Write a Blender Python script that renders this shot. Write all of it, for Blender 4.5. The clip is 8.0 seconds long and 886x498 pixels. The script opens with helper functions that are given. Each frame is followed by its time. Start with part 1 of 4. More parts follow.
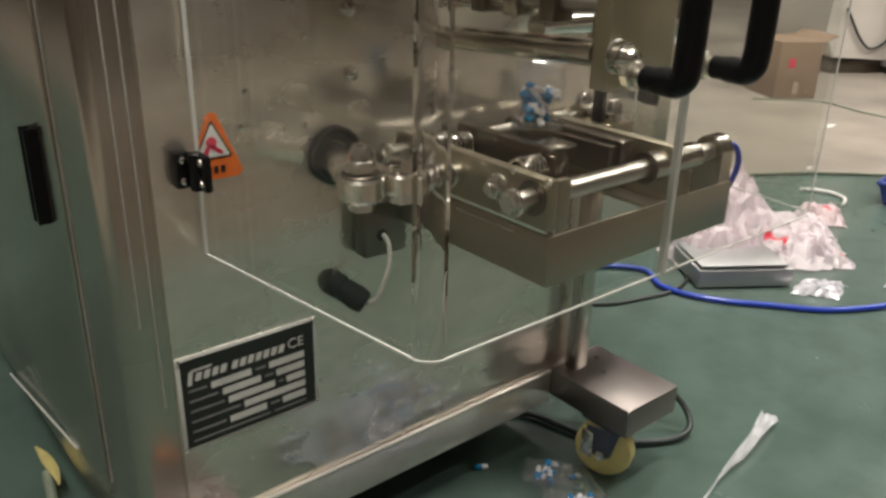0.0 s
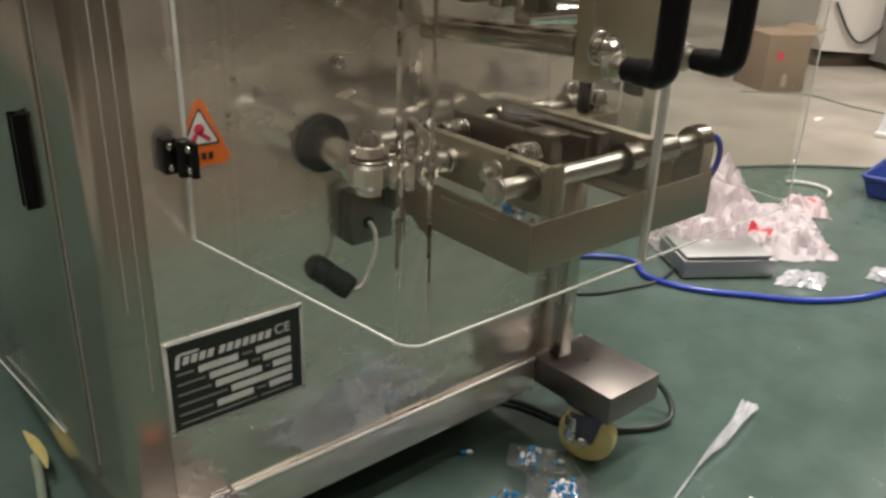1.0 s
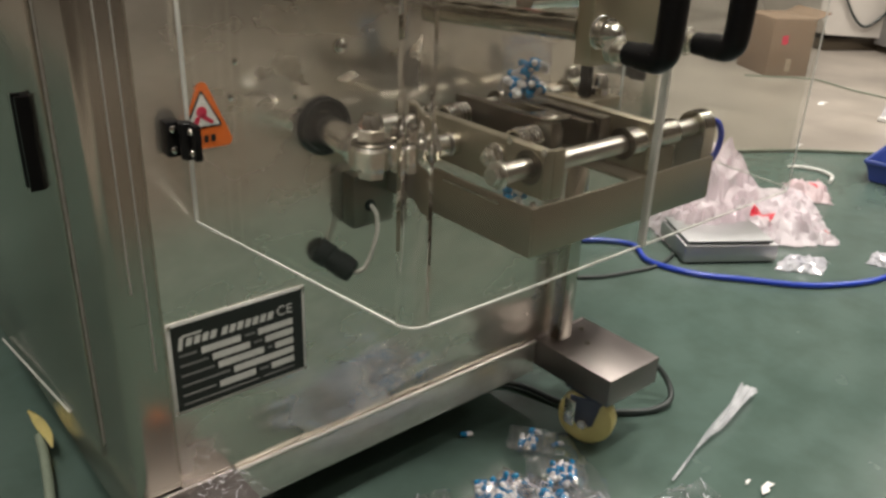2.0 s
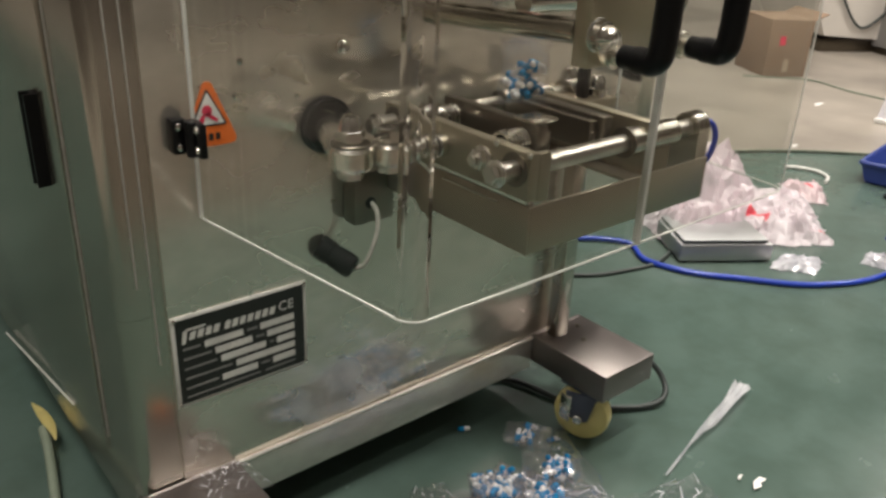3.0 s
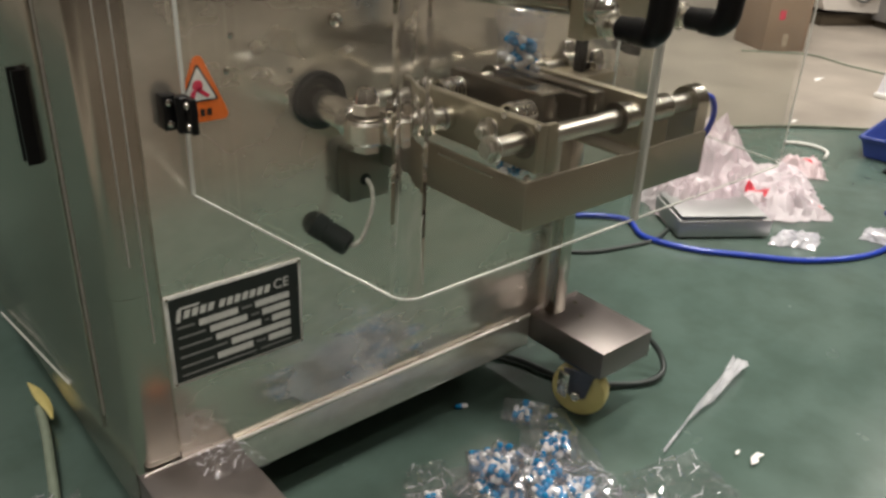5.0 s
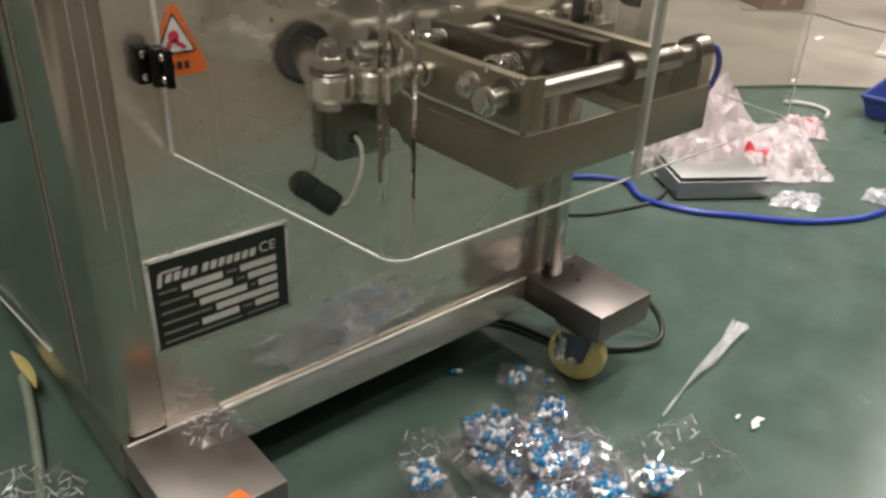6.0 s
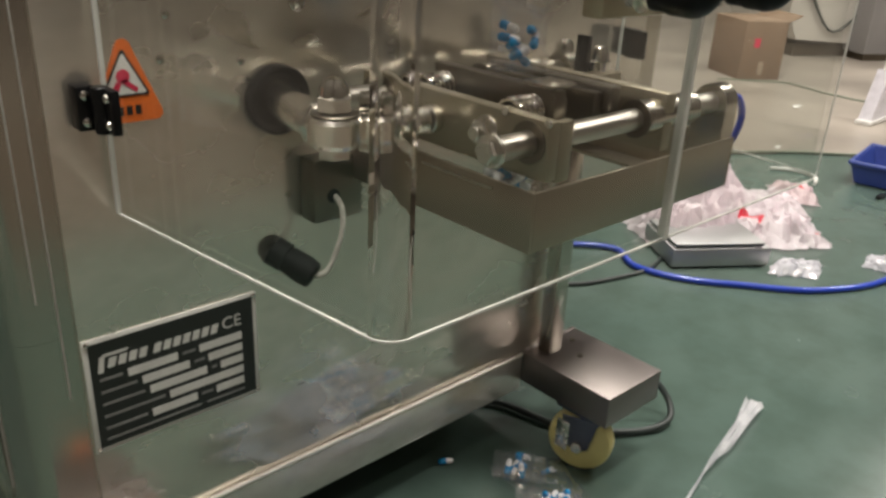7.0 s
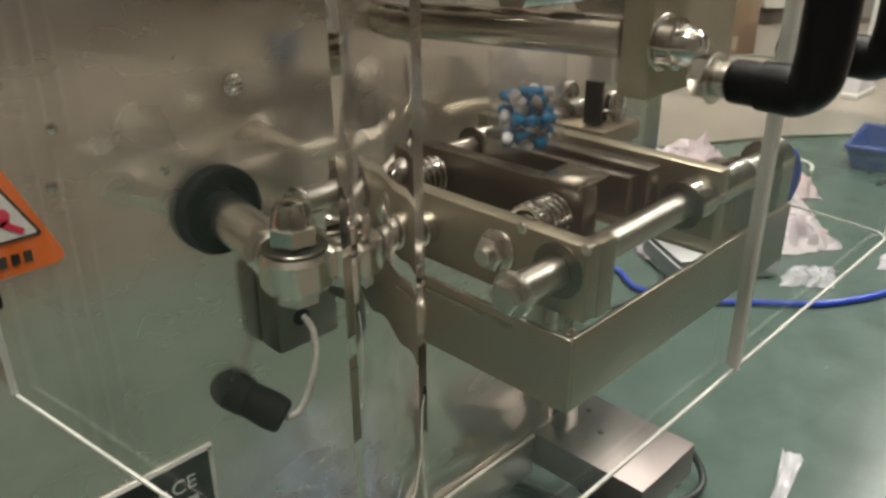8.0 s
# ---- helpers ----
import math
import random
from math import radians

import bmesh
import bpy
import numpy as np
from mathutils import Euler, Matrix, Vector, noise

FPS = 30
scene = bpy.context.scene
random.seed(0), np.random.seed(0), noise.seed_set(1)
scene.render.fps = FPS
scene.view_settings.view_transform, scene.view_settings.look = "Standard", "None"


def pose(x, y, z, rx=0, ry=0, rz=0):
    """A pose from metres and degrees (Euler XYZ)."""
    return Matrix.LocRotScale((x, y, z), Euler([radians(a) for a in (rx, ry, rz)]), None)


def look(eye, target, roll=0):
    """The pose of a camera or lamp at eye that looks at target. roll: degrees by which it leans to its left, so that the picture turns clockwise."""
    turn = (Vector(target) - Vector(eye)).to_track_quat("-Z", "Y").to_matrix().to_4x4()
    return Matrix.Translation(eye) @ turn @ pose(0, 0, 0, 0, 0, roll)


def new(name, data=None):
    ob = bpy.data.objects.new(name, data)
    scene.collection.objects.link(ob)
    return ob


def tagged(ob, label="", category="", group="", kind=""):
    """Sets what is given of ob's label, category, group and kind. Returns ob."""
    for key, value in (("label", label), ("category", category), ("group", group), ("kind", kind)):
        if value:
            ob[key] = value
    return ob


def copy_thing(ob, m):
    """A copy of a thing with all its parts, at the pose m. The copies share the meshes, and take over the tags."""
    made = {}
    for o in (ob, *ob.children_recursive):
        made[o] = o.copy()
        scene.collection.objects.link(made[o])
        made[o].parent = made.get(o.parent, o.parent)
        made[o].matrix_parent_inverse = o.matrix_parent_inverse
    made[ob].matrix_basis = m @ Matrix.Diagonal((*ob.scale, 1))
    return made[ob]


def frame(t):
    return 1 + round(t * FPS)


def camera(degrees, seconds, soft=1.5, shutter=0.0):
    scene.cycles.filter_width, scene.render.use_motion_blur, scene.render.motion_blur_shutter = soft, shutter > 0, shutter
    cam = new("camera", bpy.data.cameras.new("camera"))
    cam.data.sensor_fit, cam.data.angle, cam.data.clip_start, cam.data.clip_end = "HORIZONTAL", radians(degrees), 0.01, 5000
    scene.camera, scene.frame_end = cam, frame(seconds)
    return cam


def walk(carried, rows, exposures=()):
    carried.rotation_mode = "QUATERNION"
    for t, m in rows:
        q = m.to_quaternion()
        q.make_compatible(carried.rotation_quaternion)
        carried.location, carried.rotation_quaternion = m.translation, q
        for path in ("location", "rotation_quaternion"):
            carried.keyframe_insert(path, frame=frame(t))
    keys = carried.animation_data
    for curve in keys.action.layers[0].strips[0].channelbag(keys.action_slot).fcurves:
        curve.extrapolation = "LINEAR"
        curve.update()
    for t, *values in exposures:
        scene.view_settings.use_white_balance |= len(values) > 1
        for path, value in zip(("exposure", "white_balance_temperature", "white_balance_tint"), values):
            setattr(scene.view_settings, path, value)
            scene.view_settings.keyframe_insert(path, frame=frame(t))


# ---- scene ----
cam = camera(57.6, 8.0, soft=2.9)
PATH = [
    (0, (0.054, 0.073, 0.649), (1.242, 1.49, -0.113), 1.4),
    (0.5, (0.051, 0.063, 0.651), (1.242, 1.471, -0.123), 1.7),
    (1, (0.051, 0.062, 0.651), (1.252, 1.456, -0.133), 2.1),
    (1.5, (0.051, 0.062, 0.651), (1.241, 1.45, -0.159), 2.1),
    (3, (0.039, 0.048, 0.658), (1.229, 1.427, -0.168), 2.7),
    (3.5, (0.036, 0.05, 0.659), (1.234, 1.419, -0.174), 3.0),
    (4, (0.041, 0.051, 0.654), (1.241, 1.412, -0.186), 2.8),
    (4.5, (0.044, 0.053, 0.654), (1.235, 1.41, -0.206), 2.7),
    (5.8, (0.054, 0.047, 0.646), (1.219, 1.38, -0.283), 2.4),
    (6, (0.064, 0.069, 0.636), (1.229, 1.387, -0.314), 2.4),
    (6.2, (0.077, 0.093, 0.623), (1.27, 1.439, -0.253), 2.0),
    (6.4, (0.096, 0.121, 0.609), (1.329, 1.493, -0.164), 1.6),
    (6.5, (0.098, 0.124, 0.608), (1.335, 1.492, -0.168), 2.0),
    (7, (0.11, 0.145, 0.592), (1.37, 1.482, -0.198), 2.9),
    (7.1, (0.128, 0.162, 0.606), (1.391, 1.494, -0.19), 2.2),
    (7.2, (0.139, 0.173, 0.617), (1.402, 1.499, -0.188), 2.0),
    (7.4, (0.162, 0.216, 0.629), (1.45, 1.519, -0.173), 0.8),
    (7.5, (0.171, 0.225, 0.634), (1.449, 1.523, -0.191), 0.6),
    (7.6, (0.181, 0.241, 0.622), (1.474, 1.54, -0.178), -0.0),
    (7.8, (0.196, 0.259, 0.623), (1.49, 1.544, -0.199), -0.3),
    (8, (0.208, 0.273, 0.624), (1.502, 1.548, -0.212), -0.4),
]
walk(cam, [(t, look(eye, target, roll)) for t, eye, target, roll in PATH], [(0.0, 0.45), (7.1, 0.45), (7.5, 0.46), (8.0, 0.55)])


# ---- light ----
world = bpy.data.worlds.new("hall_air")
world.use_nodes = True
world.node_tree.nodes["Background"].inputs["Color"].default_value = (0.9, 0.86, 0.8, 1)
world.node_tree.nodes["Background"].inputs["Strength"].default_value = 0.02
scene.world = world
scene.view_settings.exposure = 0.45
LAMP_POWER = 60.0


# ---- materials ----
def nodes_of(name):
    m = bpy.data.materials.new(name)
    m.use_nodes = True
    return m, m.node_tree.nodes, m.node_tree.links, m.node_tree.nodes["Principled BSDF"]


def coords(n, l, stretch=(1, 1, 1)):
    tc = n.new("ShaderNodeTexCoord")
    mp = n.new("ShaderNodeMapping")
    mp.inputs["Scale"].default_value = stretch
    l.new(tc.outputs["Object"], mp.inputs["Vector"])
    return mp.outputs["Vector"]


def noise_tex(n, l, vec, scale, detail=4.0, rough=0.55):
    t = n.new("ShaderNodeTexNoise")
    t.inputs["Scale"].default_value, t.inputs["Detail"].default_value = scale, detail
    t.inputs["Roughness"].default_value = rough
    l.new(vec, t.inputs["Vector"])
    return t.outputs["Fac"]


def ramp(n, l, fac, stops):
    r = n.new("ShaderNodeValToRGB")
    e = r.color_ramp.elements
    while len(e) < len(stops):
        e.new(0.5)
    for el, (p, c) in zip(e, stops):
        el.position = p
        el.color = (*c, 1) if len(c) == 3 else c
    l.new(fac, r.inputs["Fac"])
    return r.outputs["Color"]


def bump(n, l, bsdf, fac, strength, distance):
    b = n.new("ShaderNodeBump")
    b.inputs["Strength"].default_value, b.inputs["Distance"].default_value = strength, distance
    l.new(fac, b.inputs["Height"])
    l.new(b.outputs["Normal"], bsdf.inputs["Normal"])


def value_range(n, l, fac, lo, hi):
    r = n.new("ShaderNodeMapRange")
    r.inputs["To Min"].default_value, r.inputs["To Max"].default_value = lo, hi
    l.new(fac, r.inputs["Value"])
    return r.outputs["Result"]


def steel(name, colour, rough, spread=0.08, wave=0.0, grain=(1, 1, 40), wave_scale=9.0, haze=0.0, ripple=0.0):
    m, n, l, p = nodes_of(name)
    p.inputs["Metallic"].default_value = 1.0
    v = coords(n, l)
    g = coords(n, l, grain)
    big = noise_tex(n, l, v, 7.0, 3.0)
    dark = tuple(c * 0.86 for c in colour)
    l.new(ramp(n, l, big, [(0.3, dark), (0.7, colour)]), p.inputs["Base Color"])
    fine = noise_tex(n, l, g, 30.0, 5.0)
    l.new(value_range(n, l, fine, rough - spread / 2, rough + spread), p.inputs["Roughness"])
    if wave:
        w = noise_tex(n, l, v, wave_scale, 1.0)
        if ripple:
            # flat long dents where the sheet was folded at its foot
            sep = n.new("ShaderNodeSeparateXYZ")
            l.new(v, sep.inputs[0])
            low = n.new("ShaderNodeMapRange")
            low.inputs["From Min"].default_value, low.inputs["From Max"].default_value = 0.25, 0.12
            l.new(sep.outputs["Z"], low.inputs["Value"])
            dents = n.new("ShaderNodeMath")
            dents.operation = "MULTIPLY"
            l.new(low.outputs["Result"], dents.inputs[0])
            l.new(noise_tex(n, l, coords(n, l, (5, 5, 13)), 1.6, 1.0), dents.inputs[1])
            both = n.new("ShaderNodeMath")
            both.operation = "MULTIPLY_ADD"
            both.inputs[1].default_value = ripple / wave
            l.new(dents.outputs[0], both.inputs[0])
            l.new(w, both.inputs[2])
            w = both.outputs[0]
        bump(n, l, p, w, 1.0, wave)
    if haze:
        q = n.new("ShaderNodeBsdfPrincipled")
        q.inputs["Metallic"].default_value = 1.0
        q.inputs["Base Color"].default_value = (*colour, 1)
        q.inputs["Roughness"].default_value = 0.62
        mx = n.new("ShaderNodeMixShader")
        sm = noise_tex(n, l, coords(n, l, (5, 5, 9)), 1.6, 4.0)
        l.new(value_range(n, l, sm, haze * 0.2, haze * 1.8), mx.inputs["Fac"])
        l.new(p.outputs[0], mx.inputs[1])
        l.new(q.outputs[0], mx.inputs[2])
        l.new(mx.outputs[0], n["Material Output"].inputs["Surface"])
    return m


def plain(name, colour, rough, metal=0.0, scale=60.0, spread=0.15, bumpy=0.0, coat=0.0):
    m, n, l, p = nodes_of(name)
    v = coords(n, l)
    f = noise_tex(n, l, v, scale)
    l.new(ramp(n, l, f, [(0.3, tuple(c * (1 - spread) for c in colour)), (0.7, colour)]), p.inputs["Base Color"])
    l.new(value_range(n, l, noise_tex(n, l, v, scale * 0.3), rough * 0.8, rough * 1.25), p.inputs["Roughness"])
    p.inputs["Metallic"].default_value = metal
    p.inputs["Coat Weight"].default_value = coat
    if bumpy:
        bump(n, l, p, f, 0.6, bumpy)
    return m


def film(name, colour, haze, gloss_rough, clear, prints=(), ink=(0.8, 0.03, 0.05), crease=0.0):
    """Thin plastic: mostly clear, with a white haze and a gloss that grows at grazing angles."""
    m, n, l, p = nodes_of(name)
    n.remove(p)
    out = n["Material Output"]
    tr = n.new("ShaderNodeBsdfTransparent")
    tr.inputs["Color"].default_value = (*clear, 1)
    df = n.new("ShaderNodeBsdfTranslucent")
    df.inputs["Color"].default_value = (*colour, 1)
    d2 = n.new("ShaderNodeBsdfDiffuse")
    d2.inputs["Color"].default_value = (*colour, 1)
    v = coords(n, l)
    hz = value_range(n, l, noise_tex(n, l, v, 18.0), haze * 0.5, haze * 1.5)
    for px, py, r in prints:
        flat = n.new("ShaderNodeVectorMath")
        flat.operation = "MULTIPLY"
        flat.inputs[1].default_value = (1, 1, 0)
        l.new(v, flat.inputs[0])
        dist = n.new("ShaderNodeVectorMath")
        dist.operation = "DISTANCE"
        dist.inputs[1].default_value = (px, py, 0)
        l.new(flat.outputs[0], dist.inputs[0])
        near = n.new("ShaderNodeMath")
        near.operation = "LESS_THAN"
        near.inputs[1].default_value = r
        l.new(dist.outputs["Value"], near.inputs[0])
        for node in (df, d2):
            mixed = n.new("ShaderNodeMixRGB")
            mixed.inputs[1].default_value = (*colour, 1)
            mixed.inputs[2].default_value = (*ink, 1)
            if node.inputs["Color"].is_linked:
                l.new(node.inputs["Color"].links[0].from_socket, mixed.inputs[1])
            l.new(near.outputs[0], mixed.inputs["Fac"])
            l.new(mixed.outputs[0], node.inputs["Color"])
        top = n.new("ShaderNodeMath")
        top.operation = "MAXIMUM"
        l.new(hz, top.inputs[0])
        l.new(near.outputs[0], top.inputs[1])
        hz = top.outputs[0]
    half = n.new("ShaderNodeMixShader")
    half.inputs["Fac"].default_value = 0.6
    l.new(df.outputs[0], half.inputs[1])
    l.new(d2.outputs[0], half.inputs[2])
    mx = n.new("ShaderNodeMixShader")
    l.new(hz, mx.inputs["Fac"])
    l.new(tr.outputs[0], mx.inputs[1])
    l.new(half.outputs[0], mx.inputs[2])
    gl = n.new("ShaderNodeBsdfGlossy")
    gl.inputs["Roughness"].default_value = gloss_rough
    if crease:
        bp = n.new("ShaderNodeBump")
        bp.inputs["Strength"].default_value, bp.inputs["Distance"].default_value = 1.0, crease
        l.new(noise_tex(n, l, v, 45.0, 3.0, 0.6), bp.inputs["Height"])
        l.new(bp.outputs["Normal"], gl.inputs["Normal"])
    lw = n.new("ShaderNodeLayerWeight")
    pw = n.new("ShaderNodeMath")
    pw.operation = "POWER"
    pw.inputs[1].default_value = 3.0
    l.new(lw.outputs["Facing"], pw.inputs[0])
    m2 = n.new("ShaderNodeMixShader")
    l.new(value_range(n, l, pw.outputs[0], 0.09, 0.6), m2.inputs["Fac"])
    l.new(mx.outputs[0], m2.inputs[1])
    l.new(gl.outputs[0], m2.inputs[2])
    l.new(m2.outputs[0], out.inputs["Surface"])
    return m


def acrylic_material():
    """Flat clear sheet: each face lets light straight through and adds its gloss."""
    m, n, l, p = nodes_of("clear_acrylic")
    n.remove(p)
    tr = n.new("ShaderNodeBsdfTransparent")
    tr.inputs["Color"].default_value = (0.975, 0.985, 0.975, 1)
    gl = n.new("ShaderNodeBsdfGlossy")
    v = coords(n, l)
    l.new(value_range(n, l, noise_tex(n, l, v, 25.0), 0.01, 0.06), gl.inputs["Roughness"])
    lw = n.new("ShaderNodeLayerWeight")
    pw = n.new("ShaderNodeMath")
    pw.operation = "POWER"
    pw.inputs[1].default_value = 4.0
    l.new(lw.outputs["Facing"], pw.inputs[0])
    mx = n.new("ShaderNodeMixShader")
    l.new(value_range(n, l, pw.outputs[0], 0.035, 0.5), mx.inputs["Fac"])
    l.new(tr.outputs[0], mx.inputs[1])
    l.new(gl.outputs[0], mx.inputs[2])
    l.new(mx.outputs[0], n["Material Output"].inputs["Surface"])
    return m


def bent_acrylic_material():
    m, n, l, p = nodes_of("bent_clear_acrylic")
    p.inputs["Base Color"].default_value = (0.97, 0.98, 0.97, 1)
    p.inputs["Transmission Weight"].default_value = 1.0
    p.inputs["IOR"].default_value = 1.45
    p.inputs["Roughness"].default_value = 0.0
    return m


def floor_material():
    m, n, l, p = nodes_of("green_epoxy")
    v = coords(n, l)
    a = noise_tex(n, l, v, 1.7, 5.0)
    b = noise_tex(n, l, v, 14.0, 6.0)
    col = ramp(n, l, a, [(0.3, (0.058, 0.094, 0.079)), (0.55, (0.076, 0.113, 0.096)), (0.8, (0.103, 0.133, 0.116))])
    dirt = ramp(n, l, b, [(0.35, (0.75, 0.75, 0.72)), (0.6, (1, 1, 1))])
    mul = n.new("ShaderNodeMixRGB")
    mul.blend_type = "MULTIPLY"
    mul.inputs["Fac"].default_value = 0.7
    l.new(col, mul.inputs[1])
    l.new(dirt, mul.inputs[2])
    l.new(mul.outputs[0], p.inputs["Base Color"])
    l.new(value_range(n, l, b, 0.16, 0.32), p.inputs["Roughness"])
    bump(n, l, p, noise_tex(n, l, v, 5.0), 0.25, 0.004)
    return m


STEEL_PANEL = steel("polished_stainless_sheet", (0.81, 0.76, 0.685), 0.15, 0.05, 0.0013, wave_scale=6.5, haze=0.27, ripple=0.009)
STEEL_RAIL = steel("worn_stainless_rail", (0.82, 0.79, 0.74), 0.22, 0.1, 0.010, (1, 1, 4), wave_scale=11.0, haze=0.42)
LIP_STEEL = steel("bright_worn_lip", (0.88, 0.85, 0.79), 0.3, 0.15, haze=0.5)
STEEL_CARRIAGE = steel("matt_olive_stainless", (0.35, 0.315, 0.24), 0.34, 0.1, haze=0.25)
SHAFT_STEEL = steel("ground_steel_shaft", (0.52, 0.495, 0.445), 0.29, 0.08, grain=(1, 1, 1))
STEEL_BODY = steel("brushed_stainless_body", (0.53, 0.50, 0.44), 0.2, 0.04, 0.0008, (30, 30, 1), haze=0.08)
STEEL_TRAY = steel("satin_stainless_tray", (0.40, 0.36, 0.285), 0.36, 0.1, 0.0003)
STEEL_FOOT = steel("dull_stainless_foot", (0.27, 0.242, 0.23), 0.4, 0.16, 0.0006)
STEEL_PART = steel("machined_stainless", (0.52, 0.49, 0.43), 0.17, 0.1)
CHROME = steel("chrome_shaft", (0.74, 0.72, 0.68), 0.09, 0.05, grain=(1, 1, 1))
ZINC = steel("zinc_plated_bolt", (0.78, 0.75, 0.69), 0.22, 0.12, grain=(1, 1, 1))
BRIGHT_STEEL = steel("bright_turned_steel", (0.92, 0.88, 0.80), 0.18, 0.1, grain=(1, 1, 1))
STEEL_PLATE = steel("matt_stainless_plate", (0.48, 0.425, 0.325), 0.34, 0.1, haze=0.3)
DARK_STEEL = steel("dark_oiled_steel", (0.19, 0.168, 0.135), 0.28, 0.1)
RUBBER = plain("black_rubber", (0.005, 0.005, 0.005), 0.7)
BLACK = plain("black_plastic", (0.006, 0.006, 0.0065), 0.33)
for _m in (RUBBER, BLACK):
    _m.node_tree.nodes["Principled BSDF"].inputs["Specular IOR Level"].default_value = 0.2
PLATE_BLACK = plain("black_plate_print", (0.010, 0.014, 0.011), 0.5)
PLATE_GREY = plain("silver_grey_print", (0.62, 0.62, 0.58), 0.4)
# pale grey that stands for highlights on folded edges
SEAM_SHINE = plain("painted_seam_shine", (0.36, 0.345, 0.31), 0.4)
GREY_PRINT = plain("dull_grey_print", (0.2, 0.2, 0.19), 0.5)
ORANGE = plain("orange_sticker", (0.85, 0.17, 0.02), 0.4)
WHITE = plain("white_print", (0.78, 0.77, 0.74), 0.45)
BLACK_PRINT = plain("black_print", (0.02, 0.018, 0.016), 0.45)
RED_PRINT = plain("red_print", (0.72, 0.03, 0.09), 0.45)
ACRYLIC = acrylic_material()
ACRYLIC_BEND = bent_acrylic_material()
# pale colour for the light that the sheet carries to its edges
ACRYLIC_EDGE = plain("pale_lit_acrylic_edge", (0.62, 0.62, 0.58), 0.5, scale=40.0)
STRIP_FILM = film("milky_strip", (0.85, 0.85, 0.81), 0.75, 0.3, (0.95, 0.95, 0.93))
WHEEL_YELLOW = plain("cream_polyurethane", (0.78, 0.68, 0.27), 0.4, spread=0.2, scale=25.0)
HUB_GREY = plain("blue_grey_painted_steel", (0.07, 0.085, 0.12), 0.35)
BLUE_GEL = plain("blue_gelatine", (0.006, 0.21, 0.46), 0.2, coat=0.4)
WHITE_GEL = plain("white_gelatine", (0.75, 0.76, 0.76), 0.22, coat=0.5)
GREY_STEEL = steel("pale_grey_steel", (0.5, 0.5, 0.5), 0.45, 0.1)
CLEAR_FILM = film("clear_film", (0.92, 0.92, 0.95), 0.035, 0.06, (0.985, 0.985, 0.99))
# white for the glints painted along the film's folds
FOLD_GLINT = plain("painted_fold_glint", (0.85, 0.84, 0.9), 0.2, coat=0.6)
POUCH_FILM = film("pouch_film", (0.92, 0.91, 0.97), 0.045, 0.07, (0.975, 0.975, 0.985))
PILE_FILM = film("lavender_white_film", (0.92, 0.9, 0.97), 0.09, 0.08, (0.97, 0.97, 0.985))
SHINY_STRIP = film("shiny_strip_film", (0.97, 0.96, 1.0), 0.62, 0.16, (0.96, 0.96, 0.98), crease=0.006)
HAZY_FILM = film("hazy_film", (0.92, 0.9, 0.96), 0.7, 0.15, (0.93, 0.93, 0.96))
BAG_FILM = film("pink_white_bag_film", (0.93, 0.82, 0.87), 0.62, 0.3, (0.95, 0.88, 0.9), crease=0.01)
BAG_PRINTED = film("printed_bag_film", (0.93, 0.82, 0.87), 0.62, 0.3, (0.95, 0.88, 0.9), ((-0.092, -0.03, 0.024), (0.02, -0.13, 0.012)), (0.75, 0.03, 0.06), 0.01)
BAG_SMALL = film("small_pink_bag_film", (0.92, 0.72, 0.75), 0.7, 0.3, (0.95, 0.86, 0.88), ((0.01, 0.0, 0.013),), (0.75, 0.03, 0.06), 0.01)
BLUE_HOSE = plain("blue_hose", (0.012, 0.045, 0.4), 0.3, coat=0.3)
BLUE_BIN = plain("blue_bin_plastic", (0.025, 0.05, 0.24), 0.4)
CABLE_GREY = plain("dark_cable", (0.035, 0.045, 0.042), 0.45)
HOSE_GREY = plain("grey_green_hose", (0.2, 0.24, 0.18), 0.45)
BRAID = plain("braided_pale_sheath", (0.62, 0.6, 0.54), 0.35, scale=400.0, spread=0.5)
YELLOW = plain("pale_yellow_plastic", (0.75, 0.66, 0.28), 0.4)
CARTON = plain("brown_cardboard", (0.24, 0.16, 0.105), 0.8, scale=20.0)
TAPE = plain("pale_tape", (0.42, 0.34, 0.25), 0.35)
BEIGE_FLOOR = plain("worn_beige_floor", (0.335, 0.295, 0.25), 0.35, scale=3.0, spread=0.4)
# colour of the unseen strip that darkens the steel's reflections
BROWN_FLOOR = plain("unseen_dark_floor", (0.10, 0.078, 0.06), 0.4, scale=3.0, spread=0.4)
WALL_PAINT = plain("hall_wall_paint", (0.06, 0.045, 0.034), 0.7, scale=2.0, spread=0.3)
CEILING_PAINT = plain("hall_ceiling_paint", (0.36, 0.33, 0.30), 0.8, scale=2.0, spread=0.3)
PALE_PAINT = plain("off_white_machine_paint", (0.62, 0.58, 0.53), 0.4, scale=5.0)
GREY_PAINT = plain("grey_machine_paint", (0.25, 0.24, 0.235), 0.4, scale=5.0)
FLOOR_GREEN = floor_material()
TUBE_GLOW, _n, _l, _p = nodes_of("lamp_diffuser")
_p.inputs["Base Color"].default_value = (0.9, 0.9, 0.9, 1)
_p.inputs["Emission Color"].default_value = (1.0, 0.95, 0.88, 1)
_p.inputs["Emission Strength"].default_value = 6.0


